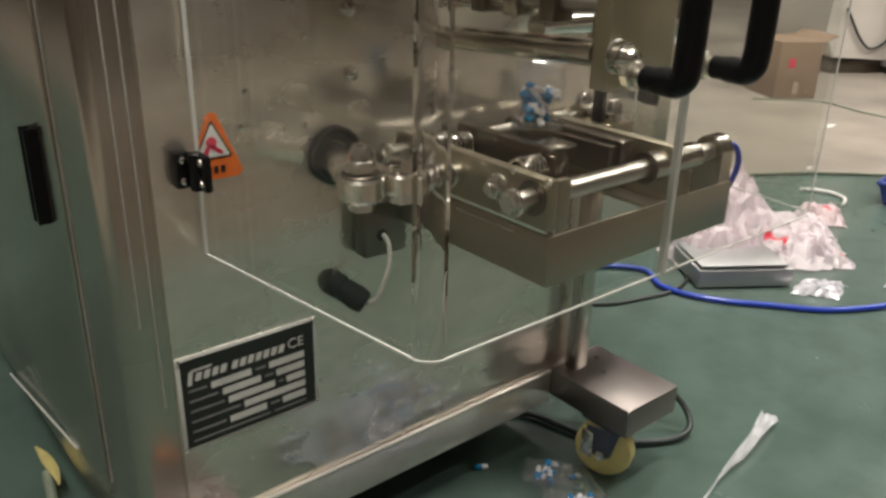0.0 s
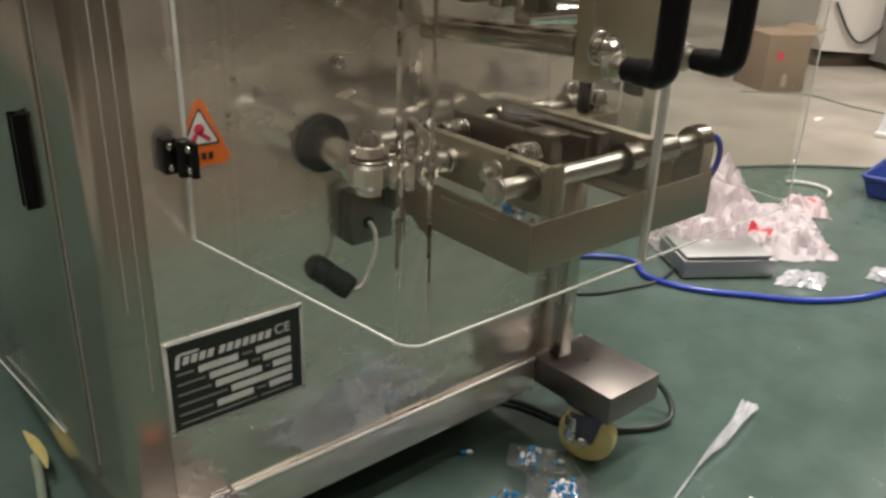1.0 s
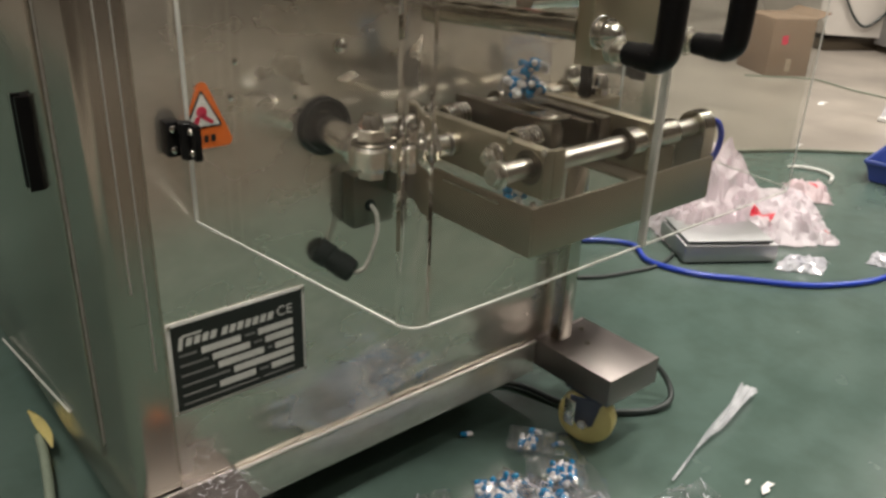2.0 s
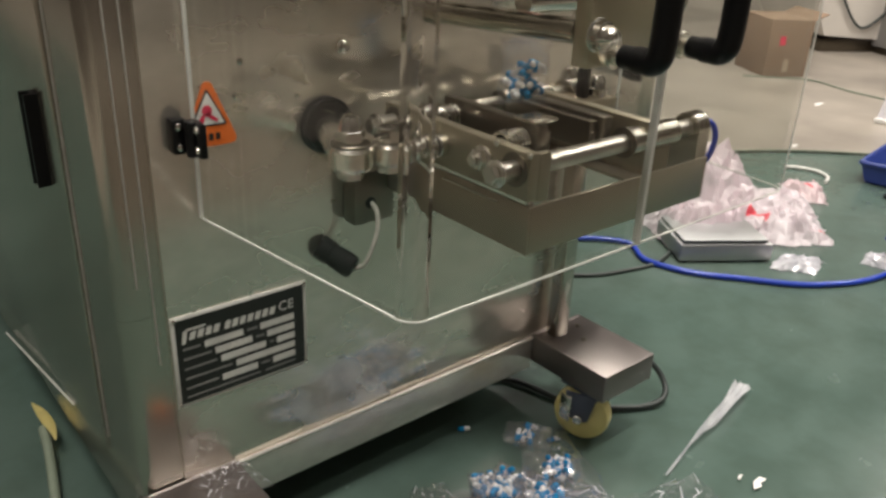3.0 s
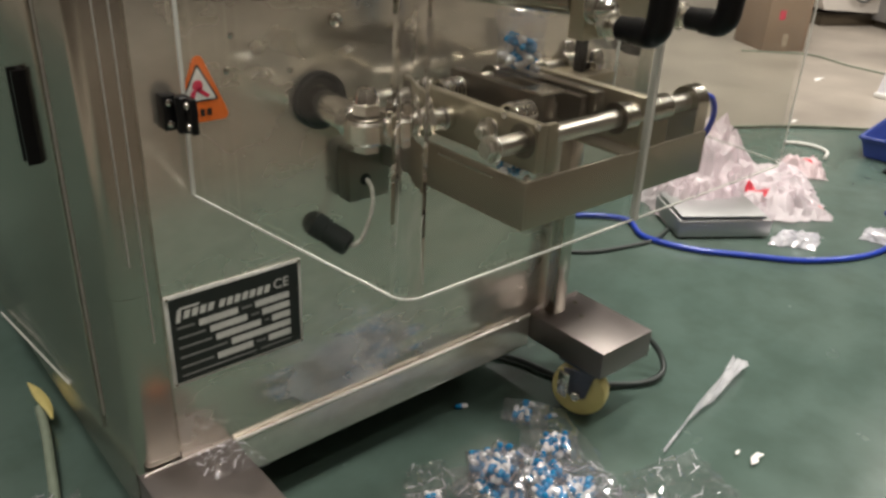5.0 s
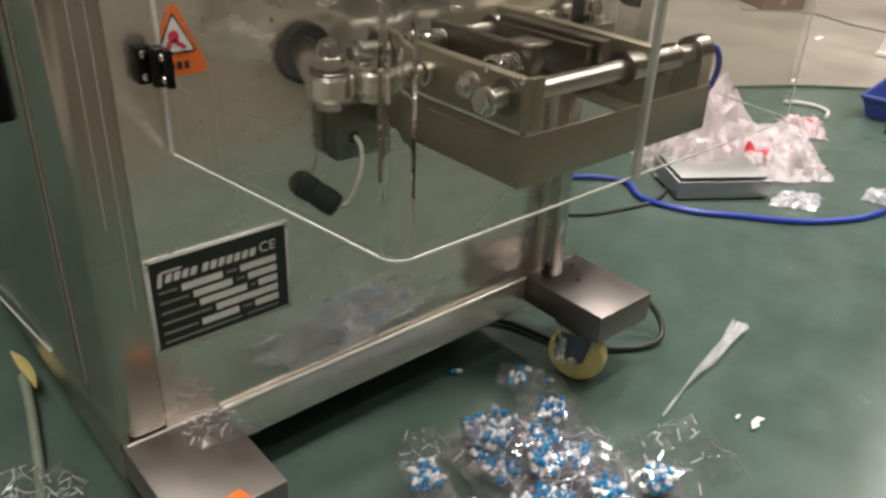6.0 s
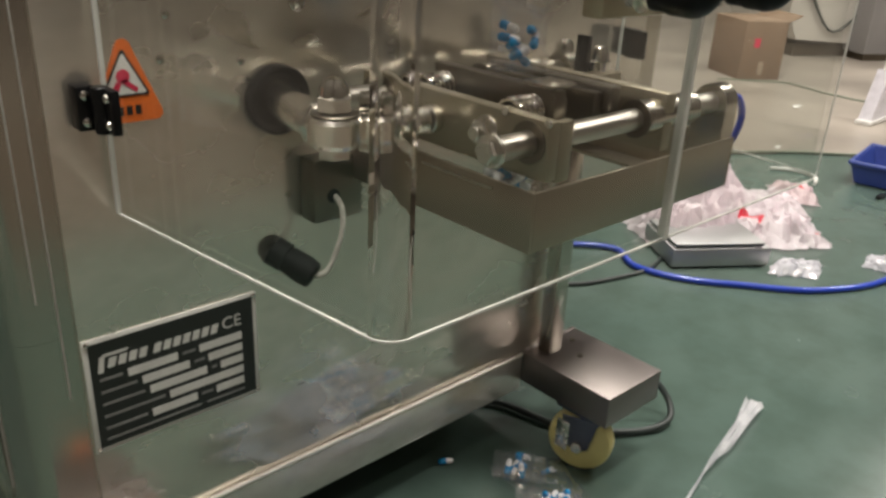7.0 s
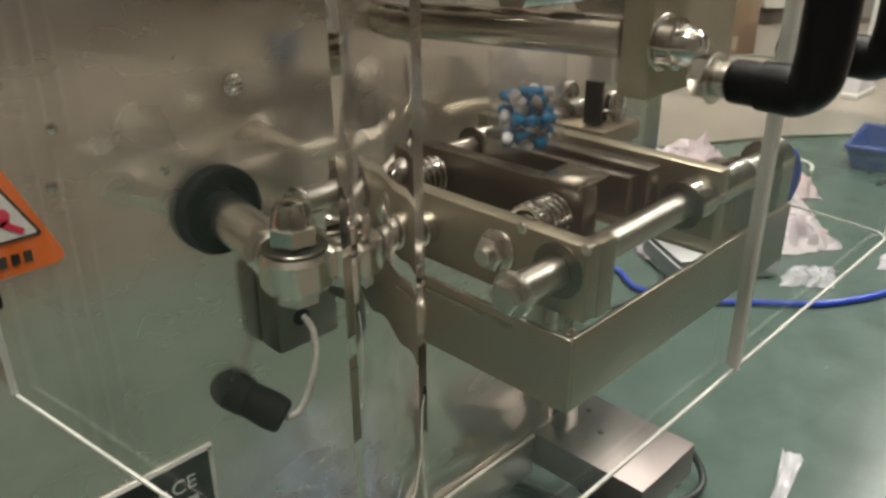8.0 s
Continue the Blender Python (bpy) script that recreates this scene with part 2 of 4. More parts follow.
# ---- builders ----
def box(bm, x0, x1, y0, y1, z0, z1, bevel=0.0, seg=2):
    r = bmesh.ops.create_cube(bm, size=1.0, matrix=Matrix.Translation(((x0 + x1) / 2, (y0 + y1) / 2, (z0 + z1) / 2)) @ Matrix.Diagonal((x1 - x0, y1 - y0, z1 - z0, 1)))
    if bevel:
        es = list({e for v in r["verts"] for e in v.link_edges})
        bmesh.ops.bevel(bm, geom=es, offset=bevel, segments=seg, affect="EDGES", profile=0.5)
    return bm


def axis_frame(p0, p1):
    p0, p1 = Vector(p0), Vector(p1)
    q = (p1 - p0).to_track_quat("Z", "Y").to_matrix().to_4x4()
    return Matrix.Translation(p0) @ q, (p1 - p0).length


def lathe(bm, p0, p1, profile, seg=24):
    """profile: (distance along the axis, radius) from p0 towards p1, distances in metres."""
    m, _ = axis_frame(p0, p1)
    rings = []
    for d, r in profile:
        if r < 1e-6:
            rings.append([bm.verts.new(m @ Vector((0, 0, d)))])
        else:
            rings.append([bm.verts.new(m @ Vector((r * math.cos(2 * math.pi * i / seg), r * math.sin(2 * math.pi * i / seg), d))) for i in range(seg)])
    for a, b in zip(rings, rings[1:]):
        for i in range(seg):
            j = (i + 1) % seg
            if len(a) == 1 and len(b) == 1:
                continue
            if len(a) == 1:
                bm.faces.new((a[0], b[i], b[j]))
            elif len(b) == 1:
                bm.faces.new((a[i], b[0], a[j]))
            else:
                bm.faces.new((a[i], b[i], b[j], a[j]))
    return bm


def cyl(bm, p0, p1, r, seg=24, ease=0.0008):
    _, n = axis_frame(p0, p1)
    e = min(ease, r * 0.3, n * 0.3)
    return lathe(bm, p0, p1, [(0, 0), (0, r - e), (e, r), (n - e, r), (n, r - e), (n, 0)], seg)


def hexnut(bm, p0, p1, r):
    _, n = axis_frame(p0, p1)
    return lathe(bm, p0, p1, [(0, 0), (0, r * 0.86), (n * 0.12, r), (n * 0.88, r), (n, r * 0.86), (n, 0)], 6)


def smooth_path(pts, steps=6):
    pts = [Vector(p) for p in pts]
    ext = [2 * pts[0] - pts[1], *pts, 2 * pts[-1] - pts[-2]]
    out = []
    for i in range(1, len(ext) - 2):
        a, b, c, d = ext[i - 1:i + 3]
        for k in range(steps):
            t = k / steps
            out.append(0.5 * (2 * b + (c - a) * t + (2 * a - 5 * b + 4 * c - d) * t * t + (3 * b - a - 3 * c + d) * t ** 3))
    out.append(pts[-1])
    return out


def tube(bm, pts, r, seg=12, steps=6, smooth=True):
    pts = smooth_path(pts, steps) if smooth else [Vector(p) for p in pts]
    rings = []
    side = None
    for i, p in enumerate(pts):
        d = (pts[min(i + 1, len(pts) - 1)] - pts[max(i - 1, 0)]).normalized()
        if side is None:
            side = d.orthogonal().normalized()
        side = (side - d * side.dot(d)).normalized()
        up = d.cross(side)
        rings.append([bm.verts.new(p + r * (math.cos(2 * math.pi * k / seg) * side + math.sin(2 * math.pi * k / seg) * up)) for k in range(seg)])
    for a, b in zip(rings, rings[1:]):
        for k in range(seg):
            j = (k + 1) % seg
            bm.faces.new((a[k], a[j], b[j], b[k]))
    bm.faces.new(rings[0][::-1])
    bm.faces.new(rings[-1])
    return bm


def spring(bm, p0, p1, r, wire, turns):
    m, n = axis_frame(p0, p1)
    k = turns * 14
    return tube(bm, [m @ Vector((r * math.cos(2 * math.pi * i / 14), r * math.sin(2 * math.pi * i / 14), n * i / k)) for i in range(k + 1)], wire, 8, smooth=False)


def extrude_outline(bm, pts, z0, z1, axis="z"):
    """A closed outline raised from z0 to z1 along an axis; the outline is given in the other two axes, in order."""
    def at(u, v, w):
        return {"z": (u, v, w), "y": (u, w, v), "x": (w, u, v)}[axis]
    lo = [bm.verts.new(at(u, v, z0)) for u, v in pts]
    hi = [bm.verts.new(at(u, v, z1)) for u, v in pts]
    n = len(pts)
    for i in range(n):
        j = (i + 1) % n
        bm.faces.new((lo[i], lo[j], hi[j], hi[i]))
    bm.faces.new(lo[::-1])
    bm.faces.new(hi)
    bmesh.ops.recalc_face_normals(bm, faces=bm.faces)
    return bm


ORIGIN = {}


def part(name, bm, material, parent=None, label="", origin=None):
    """One mesh object out of a bmesh in world places, under its thing or part."""
    o = Vector(origin) if origin is not None else (ORIGIN[parent] if parent else Vector((0, 0, 0)))
    bmesh.ops.recalc_face_normals(bm, faces=bm.faces)
    bmesh.ops.translate(bm, verts=bm.verts, vec=-o)
    me = bpy.data.meshes.new(name)
    bm.to_mesh(me)
    bm.free()
    mats = material if isinstance(material, (list, tuple)) else [material]
    for m in mats:
        me.materials.append(m)
    me.polygons.foreach_set("use_smooth", [True] * len(me.polygons))
    me.set_sharp_from_angle(angle=radians(32))
    ob = new(name, me)
    ORIGIN[ob] = o
    if parent:
        ob.parent = parent
        ob.location = o - ORIGIN[parent]
    else:
        ob.location = o
    if label:
        tagged(ob, label)
    return ob


def thing(name, origin, label, category, group=""):
    ob = new(name)
    ob.location = origin
    ORIGIN[ob] = Vector(origin)
    return tagged(ob, label, category, group)


def B():
    return bmesh.new()


# ---- hall ----
def build_hall():
    x0, x1, y0, y1, h = -1.7, 9.0, -1.9, 7.0, 4.2
    tagged(part("floor", box(B(), x0, x1, y0, y1, -0.2, 0.0), FLOOR_GREEN), "glossy green epoxy factory floor with scuffs and dust", "floor", kind="structure")
    # unseen south and west walls, set near and dark to dim the steel's reflections
    tagged(part("wall_south", box(B(), x0, x1, y0 - 0.2, y0, -0.2, h), WALL_PAINT), "plain dark wall added to close the hall", "wall", kind="structure")
    tagged(part("wall_north", box(B(), x0, x1, y1, y1 + 0.2, -0.2, h), WALL_PAINT), "plain dark wall added to close the hall", "wall", kind="structure")
    tagged(part("wall_west", box(B(), x0 - 0.2, x0, y0 - 0.2, y1 + 0.2, -0.2, h), WALL_PAINT), "plain dark wall added to close the hall", "wall", kind="structure")
    tagged(part("wall_east", box(B(), x1, x1 + 0.2, y0 - 0.2, y1 + 0.2, -0.2, h), WALL_PAINT), "plain dark wall added to close the hall", "wall", kind="structure")
    tagged(part("ceiling", box(B(), x0 - 0.2, x1 + 0.2, y0 - 0.2, y1 + 0.2, h, h + 0.2), CEILING_PAINT), "dim painted hall ceiling", "ceiling", kind="structure")
    # worn beige lane across the hall, a thin coat on the green floor
    bm = B()
    pts = [(-1.68, -1.88), (8.9, -1.88), (8.9, 6.9), (1.6, 6.9), (1.75, 2.2), (1.88, 1.45), (2.02, 1.23), (2.26, 1.085), (2.47, 0.91), (2.6, 0.7), (2.65, -0.2), (2.4, -1.2), (0.35, -1.42), (-0.6, -1.3), (-0.85, 0.15), (-0.9, 6.9), (-1.68, 6.9)]
    extrude_outline(bm, pts, 0.0, 0.004)
    tagged(part("pavement", bm, BEIGE_FLOOR), "worn beige lane painted on the factory floor", "floor", kind="structure")
    # unseen dark strip, added so that the front sheet mirrors a darker floor
    bm = extrude_outline(B(), [(-0.55, -0.16), (-0.58, -1.29), (0.35, -1.41), (2.38, -1.19), (2.6, -0.25), (1.2, -0.2)], 0.0, 0.0036)
    tagged(part("pavement_2", bm, BROWN_FLOOR), "unseen dark brown floor strip added to darken the steel's reflections", "floor", kind="structure")


def build_lights():
    first = None
    for x, y, power in ((-0.8, -0.3, 1.15), (0.95, 0.15, 1.4), (4.8, -1.6, 0.8), (4.0, -0.4, 0.8), (-0.8, 2.6, 0.7), (2.6, 1.4, 1.0), (3.4, 4.6, 1.3), (6.6, 1.0, 1.0)):
        if first is None:
            t = thing("ceiling_light", (x, y, 4.2), "long white fluorescent ceiling light, switched on", "light", "ceiling lights")
            part("housing", box(B(), x - 0.65, x + 0.65, y - 0.12, y + 0.12, 4.13, 4.2, 0.01), PALE_PAINT, t)
            part("diffuser", box(B(), x - 0.62, x + 0.62, y - 0.1, y + 0.1, 4.1, 4.128, 0.008), TUBE_GLOW, t)
            first = t
        else:
            copy_thing(first, Matrix.Translation((x, y, 4.2)))
        d = bpy.data.lights.new("tube_lamp", "AREA")
        d.shape, d.size, d.size_y, d.energy, d.color = "RECTANGLE", 1.24, 0.2, LAMP_POWER * power, (1.0, 0.94, 0.86)
        o = new("tube_lamp", d)
        o.location = (x, y, 4.09)


# ---- the packaging machine ----
PX0, PX1, PX_LOW, PZ_STEP, PY, PZ = 0.222, 0.95, 0.805, 0.3, 0.68, 0.105


def build_cabinet(mc):
    # body with rounded upright corners, set back behind the front sheet
    r = 0.014

    def ground_plan(x1):
        pts = []
        for cx, cy, a0 in ((PX0 + r, PY + r, 180), (x1 - r, PY + r, 270), (x1 - r, 1.45, 0), (PX0 + r, 1.45, 90)):
            pts += [(cx + r * math.cos(radians(a0 + 15 * k)), cy + r * math.sin(radians(a0 + 15 * k))) for k in range(7)]
        return pts
    part("body", extrude_outline(B(), ground_plan(PX1), PZ_STEP, 1.75), STEEL_BODY, mc)
    part("lower_body", extrude_outline(B(), ground_plan(PX_LOW), PZ, PZ_STEP - 0.0002), STEEL_BODY, mc)
    # proud front sheet with its seam beside the corner post
    sheet = [(0.2625, PZ + 0.006), (PX_LOW - 0.008, PZ + 0.006), (PX_LOW - 0.008, PZ_STEP), (0.905, PZ_STEP), (0.905, 1.74), (0.2625, 1.74)]
    part("front_panel", extrude_outline(B(), sheet, PY - 0.004, PY + 0.001, "y"), STEEL_PANEL, mc, "polished stainless front sheet with mirror reflections")
    part("scratch", box(B(), 0.440, 0.4475, PY - 0.0044, PY - 0.0041, 0.1885, 0.1897), BLACK_PRINT, mc)
    # highlights of the folded edges, put in as thin pale strips
    part("seam_shine", box(B(), 0.2395, 0.2407, PY - 0.0012, PY + 0.002, 0.33, 1.74), SEAM_SHINE, mc)
    part("seam_shine", box(B(), 0.2518, 0.2530, PY - 0.0012, PY + 0.002, 0.25, 1.74), SEAM_SHINE, mc)
    # base frame below the sheet
    part("base_rail", box(B(), 0.3168, 0.7425, PY - 0.009, PY + 0.03, 0.066, 0.1105, 0.0012), STEEL_RAIL, mc, "folded stainless base rail")
    part("base_lip", tube(B(), [(0.318, PY - 0.0075, 0.1118), (0.742, PY - 0.0075, 0.1118)], 0.0024, 10, 2, False), LIP_STEEL, mc, "bright rolled lip of the rail")
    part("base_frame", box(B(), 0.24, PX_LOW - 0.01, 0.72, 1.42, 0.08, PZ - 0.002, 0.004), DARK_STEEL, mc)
    part("side_skirt", box(B(), PX0 + 0.0005, PX0 + 0.004, 0.695, 1.43, 0.05, PZ - 0.0005), STEEL_BODY, mc)
    part("door_trim", tube(B(), [(PX0 - 0.0052, 0.872, 0.111), (PX0 - 0.0052, 1.2, 0.046)], 0.0012, 8, smooth=False), PLATE_GREY, mc, "thin bright slanting trim")
    # one more painted highlight, in front of the side door
    part("seam_shine", box(B(), PX0 - 0.0016, PX0 - 0.0002, 0.7665, 0.7676, 0.13, 1.7), SEAM_SHINE, mc)
    # side door with its long recessed pull
    door = part("side_door", box(B(), PX0 - 0.004, PX0 + 0.002, 0.775, 1.42, PZ + 0.004, 1.7, 0.0015), STEEL_BODY, mc, "stainless side door with a fine edge")
    u0, u1 = PX0 - 0.0155, PX0 - 0.0042
    bm = extrude_outline(B(), [(u1, 0.812), (u0, 0.812), (u0, 0.8155), (u1 - 0.004, 0.8165), (u1 - 0.004, 0.8255), (u0, 0.8265), (u0, 0.830), (u1, 0.830)], 0.388, 0.474)
    part("pull", bm, BLACK, door, "black plastic door pull")


def build_foot(mc, x0, post):
    x1, y0, y1, zt = x0 + 0.097, 0.547, 0.6785, 0.1145
    part("foot_plate", box(B(), x0, x1, y0, y1, zt - 0.038, zt, 0.0015), STEEL_FOOT, mc, "folded stainless foot")
    part("weld_seam", tube(B(), [(x0 + 0.004, 0.6735, zt + 0.0002), (x1 - 0.004, 0.6735, zt + 0.0002)], 0.0014, 8, 2, False), STEEL_FOOT, mc)
    if post:
        part("post", box(B(), 0.762, 0.784, 0.648, 0.667, zt + 0.0003, 0.379, 0.002), STEEL_PART, mc)
        for x, y in ((0.79, 0.625), (0.812, 0.655)):
            part("foot_screw", cyl(B(), (x, y, zt + 0.0002), (x, y, zt + 0.0016), 0.0035, 12), DARK_STEEL, mc)
    c = Vector((x0 + 0.016, 0.587, 0.037))
    fork = part("caster", box(B(), x0 + 0.0015, x0 + 0.046, c.y - 0.03, c.y + 0.03, 0.0715, 0.0762, 0.001), HUB_GREY, mc, "swivel caster with a cream wheel")
    ax = Vector((math.cos(radians(203)), math.sin(radians(203)), 0))
    side = Vector((-ax.y, ax.x, 0))
    for s in (-1, 1):
        bm = B()
        o = c + ax * s * 0.0165
        outline = [(-0.021, 0.0713), (0.021, 0.0713), (0.012, 0.034), (0.0, 0.028), (-0.012, 0.034)]
        lo = [bm.verts.new(o + side * u + Vector((0, 0, w - c.z)) - ax * 0.0014) for u, w in outline]
        hi = [bm.verts.new(o + side * u + Vector((0, 0, w - c.z)) + ax * 0.0014) for u, w in outline]
        for i in range(5):
            j = (i + 1) % 5
            bm.faces.new((lo[i], lo[j], hi[j], hi[i]))
        bm.faces.new(lo[::-1]), bm.faces.new(hi)
        part("fork", bm, HUB_GREY, fork, "blue-grey fork")
    prof = [(0, 0.012), (0, 0.031), (0.002, 0.0352), (0.006, 0.037), (0.018, 0.037), (0.022, 0.0352), (0.024, 0.031), (0.024, 0.012), (0, 0.012)]
    part("brake_plate", box(B(), c.x - 0.034, c.x - 0.0305, c.y - 0.004, c.y + 0.012, 0.036, 0.072, 0.001), ZINC, fork, "bright zinc side plate")
    part("wheel", lathe(B(), c - ax * 0.012, c + ax * 0.012, prof, 40), WHEEL_YELLOW, fork, "cream polyurethane wheel")
    part("axle_bolt", hexnut(B(), c + ax * 0.018, c + ax * 0.026, 0.007), ZINC, fork)
    part("axle_bolt", hexnut(B(), c - ax * 0.018, c - ax * 0.026, 0.007), ZINC, fork)


def build_nameplate(mc):
    x0, x1, z0, z1, y = 0.2632, 0.4017, 0.199, 0.2945, PY - 0.0042
    plate = part("nameplate", box(B(), x0, x1, y - 0.0012, y, z0, z1, 0.0004), PLATE_GREY, mc, "black and silver nameplate with a printed data table")
    part("black_field", box(B(), x0 + 0.0035, x1 - 0.0035, y - 0.0016, y - 0.0011, z0 + 0.0035, z1 - 0.0035), PLATE_BLACK, plate)
    f = y - 0.0018
    g = y - 0.0015

    def bar(u0, u1, v, h, mat=PLATE_GREY):
        part("print_bar", box(B(), x0 + u0, x0 + u1, f, g, z0 + v - h / 2, z0 + v + h / 2), mat, plate)
    # header: the maker's name as slanted blocks, one for each letter
    def letter(u, w, h, v=0.0745, slant=0.0022):
        bm = B()
        pts = [(x0 + u, z0 + v - h / 2), (x0 + u + w, z0 + v - h / 2), (x0 + u + w + slant, z0 + v + h / 2), (x0 + u + slant, z0 + v + h / 2)]
        part("print_bar", extrude_outline(bm, pts, f, g, "y"), PLATE_GREY, plate)
    letter(0.0085, 0.004, 0.013, 0.0735)
    letter(0.0115, 0.019, 0.0022, 0.0805)
    for k in range(4):
        letter(0.0155 + k * 0.0078, 0.0056, 0.0078, 0.0735)
    for k in range(7):
        letter(0.050 + k * 0.0078, 0.0056, 0.0078, 0.0735)
    for v, cells in ((0.0605, ((0.030, 0.069), (0.087, 0.124))), (0.050, ((0.040, 0.078), (0.094, 0.124))), (0.0395, ((0.045, 0.092), (0.104, 0.124))),
                     (0.029, ((0.060, 0.124),)), (0.0185, ((0.045, 0.082), (0.099, 0.124)))):
        for u0, u1 in cells:
            bar(u0, u1, v, 0.0068)
        bar(0.009, cells[0][0] - 0.004, v + 0.0005, 0.0022, GREY_PRINT)
        if len(cells) > 1:
            bar(cells[0][1] + 0.004, cells[1][0] - 0.003, v + 0.0005, 0.0022, GREY_PRINT)
    bar(0.009, 0.085, 0.0095, 0.0018, GREY_PRINT)
    bar(0.09, 0.124, 0.0095, 0.0018, GREY_PRINT)
    curve = bpy.data.curves.new("mark", "FONT")
    curve.body, curve.size, curve.extrude = "CE", 0.0145, 0.0001
    tmp = new("mark", curve)
    me = bpy.data.meshes.new_from_object(tmp)
    bpy.data.objects.remove(tmp)
    mark = new("conformity_mark", me)
    me.materials.append(PLATE_GREY)
    mark.parent = plate
    mark.matrix_basis = pose(x0 + 0.107, f, z0 + 0.0705, 90, 0, 0)
    mark.location -= ORIGIN[plate]
    for u in (0.0025, 0.136):
        for v in (0.0025, 0.0925):
            part("rivet", lathe(B(), (x0 + u, y - 0.001, z0 + v), (x0 + u, y - 0.003, z0 + v), [(0, 0.0022), (0.0012, 0.0018), (0.0018, 0.0008), (0.0019, 0)], 10), ZINC, plate)


def rounded_triangle(cx, cz, half, height, r, n=5):
    """Outline of an upright triangle with rounded corners, its base in the middle at (cx, cz)."""
    pts = []
    for (ux, uz), a0, a1 in (((cx + half, cz), -90, 30), ((cx, cz + height), 30, 150), ((cx - half, cz), 150, 270)):
        pts += [(ux + r * math.cos(radians(a0 + (a1 - a0) * k / n)), uz + r * math.sin(radians(a0 + (a1 - a0) * k / n))) for k in range(n + 1)]
    return pts


def build_warning(mc):
    y = PY - 0.0043
    lab = part("warning_label", extrude_outline(B(), rounded_triangle(0.3155, 0.4515, 0.0185, 0.045, 0.005), y - 0.0004, y, "y"), ORANGE, mc, "orange triangular hand-injury warning label")
    part("black_border", extrude_outline(B(), rounded_triangle(0.3145, 0.4655, 0.0145, 0.0275, 0.0015), y - 0.0007, y - 0.0003, "y"), BLACK_PRINT, lab)
    part("white_field", extrude_outline(B(), rounded_triangle(0.3145, 0.4665, 0.0128, 0.0243, 0.001), y - 0.001, y - 0.0006, "y"), WHITE, lab)
    bm = B()
    lathe(bm, (0.3135, y - 0.0009, 0.4775), (0.3135, y - 0.0012, 0.4775), [(0, 0), (0, 0.0046), (0.0003, 0.0046), (0.0003, 0)], 16)
    extrude_outline(bm, [(0.311, 0.474), (0.315, 0.4755), (0.3235, 0.469), (0.3215, 0.4665)], y - 0.0012, y - 0.0009, "y")
    extrude_outline(bm, [(0.3085, 0.474), (0.3125, 0.474), (0.3095, 0.4665), (0.3055, 0.468)], y - 0.0012, y - 0.0009, "y")
    part("pictogram", bm, RED_PRINT, lab, "red pictogram")
    bm = B()
    for k in range(3):
        box(bm, 0.308 + k * 0.006, 0.312 + k * 0.006, y - 0.0007, y - 0.0003, 0.4515, 0.4575)
    part("print_bar", bm, BLACK_PRINT, lab)


def build_hinge(mc, mirror=False):
    def X(x):
        return 2 * 0.575 - x if mirror else x
    y = 0.6595
    h = part("hinge", box(B(), min(X(0.2785), X(0.2905)), max(X(0.2785), X(0.2905)), y + 0.003, PY - 0.0042, 0.4475, 0.4765, 0.0015), BLACK, mc, "black plastic hinge with steel screws")
    part("hinge_leaf", box(B(), min(X(0.2915), X(0.2975)), max(X(0.2915), X(0.2975)), y - 0.019, y + 0.004, 0.4475, 0.4765, 0.0015), BLACK, h)
    part("knuckle", cyl(B(), (X(0.291), y - 0.004, 0.447), (X(0.291), y - 0.004, 0.477), 0.0055, 16), BLACK, h)
    for z in (0.4535, 0.4705):
        part("screw", lathe(B(), (X(0.2835), y + 0.003, z), (X(0.2835), y, z), [(0, 0.0032), (0.0012, 0.0028), (0.002, 0.0014), (0.0021, 0)], 12), ZINC, h)
        part("screw", lathe(B(), (X(0.2915), y - 0.012, z), (X(0.2885), y - 0.012, z), [(0, 0.0032), (0.0012, 0.0028), (0.002, 0.0014), (0.0021, 0)], 12), ZINC, h)


GUARD_Y = 0.4165


def guard_lines(x_side, x_mid, y_back, y_front, r, th):
    """Bent sheet seen from above: a side wing, a round corner with drawn flow lines, and half of the front."""
    s = 1 if x_mid > x_side else -1
    outer, inner = [(x_side, y_back)], [(x_side + s * th, y_back)]
    cx, cy = x_side + s * (0.031 + r), y_front + r
    n = 36
    for k in range(n + 1):
        a = radians(7.5 + 82.5 * k / n)
        w = math.sin(math.pi * k / n)
        ri = r - th + w * 0.00005 * math.sin(k * 0.36)
        ro = r
        outer.append((cx - s * ro * math.cos(a), cy - ro * math.sin(a)))
        inner.append((cx - s * ri * math.cos(a), cy - ri * math.sin(a)))
    outer.append((x_mid, y_front)), inner.append((x_mid, y_front + th))
    return outer, inner


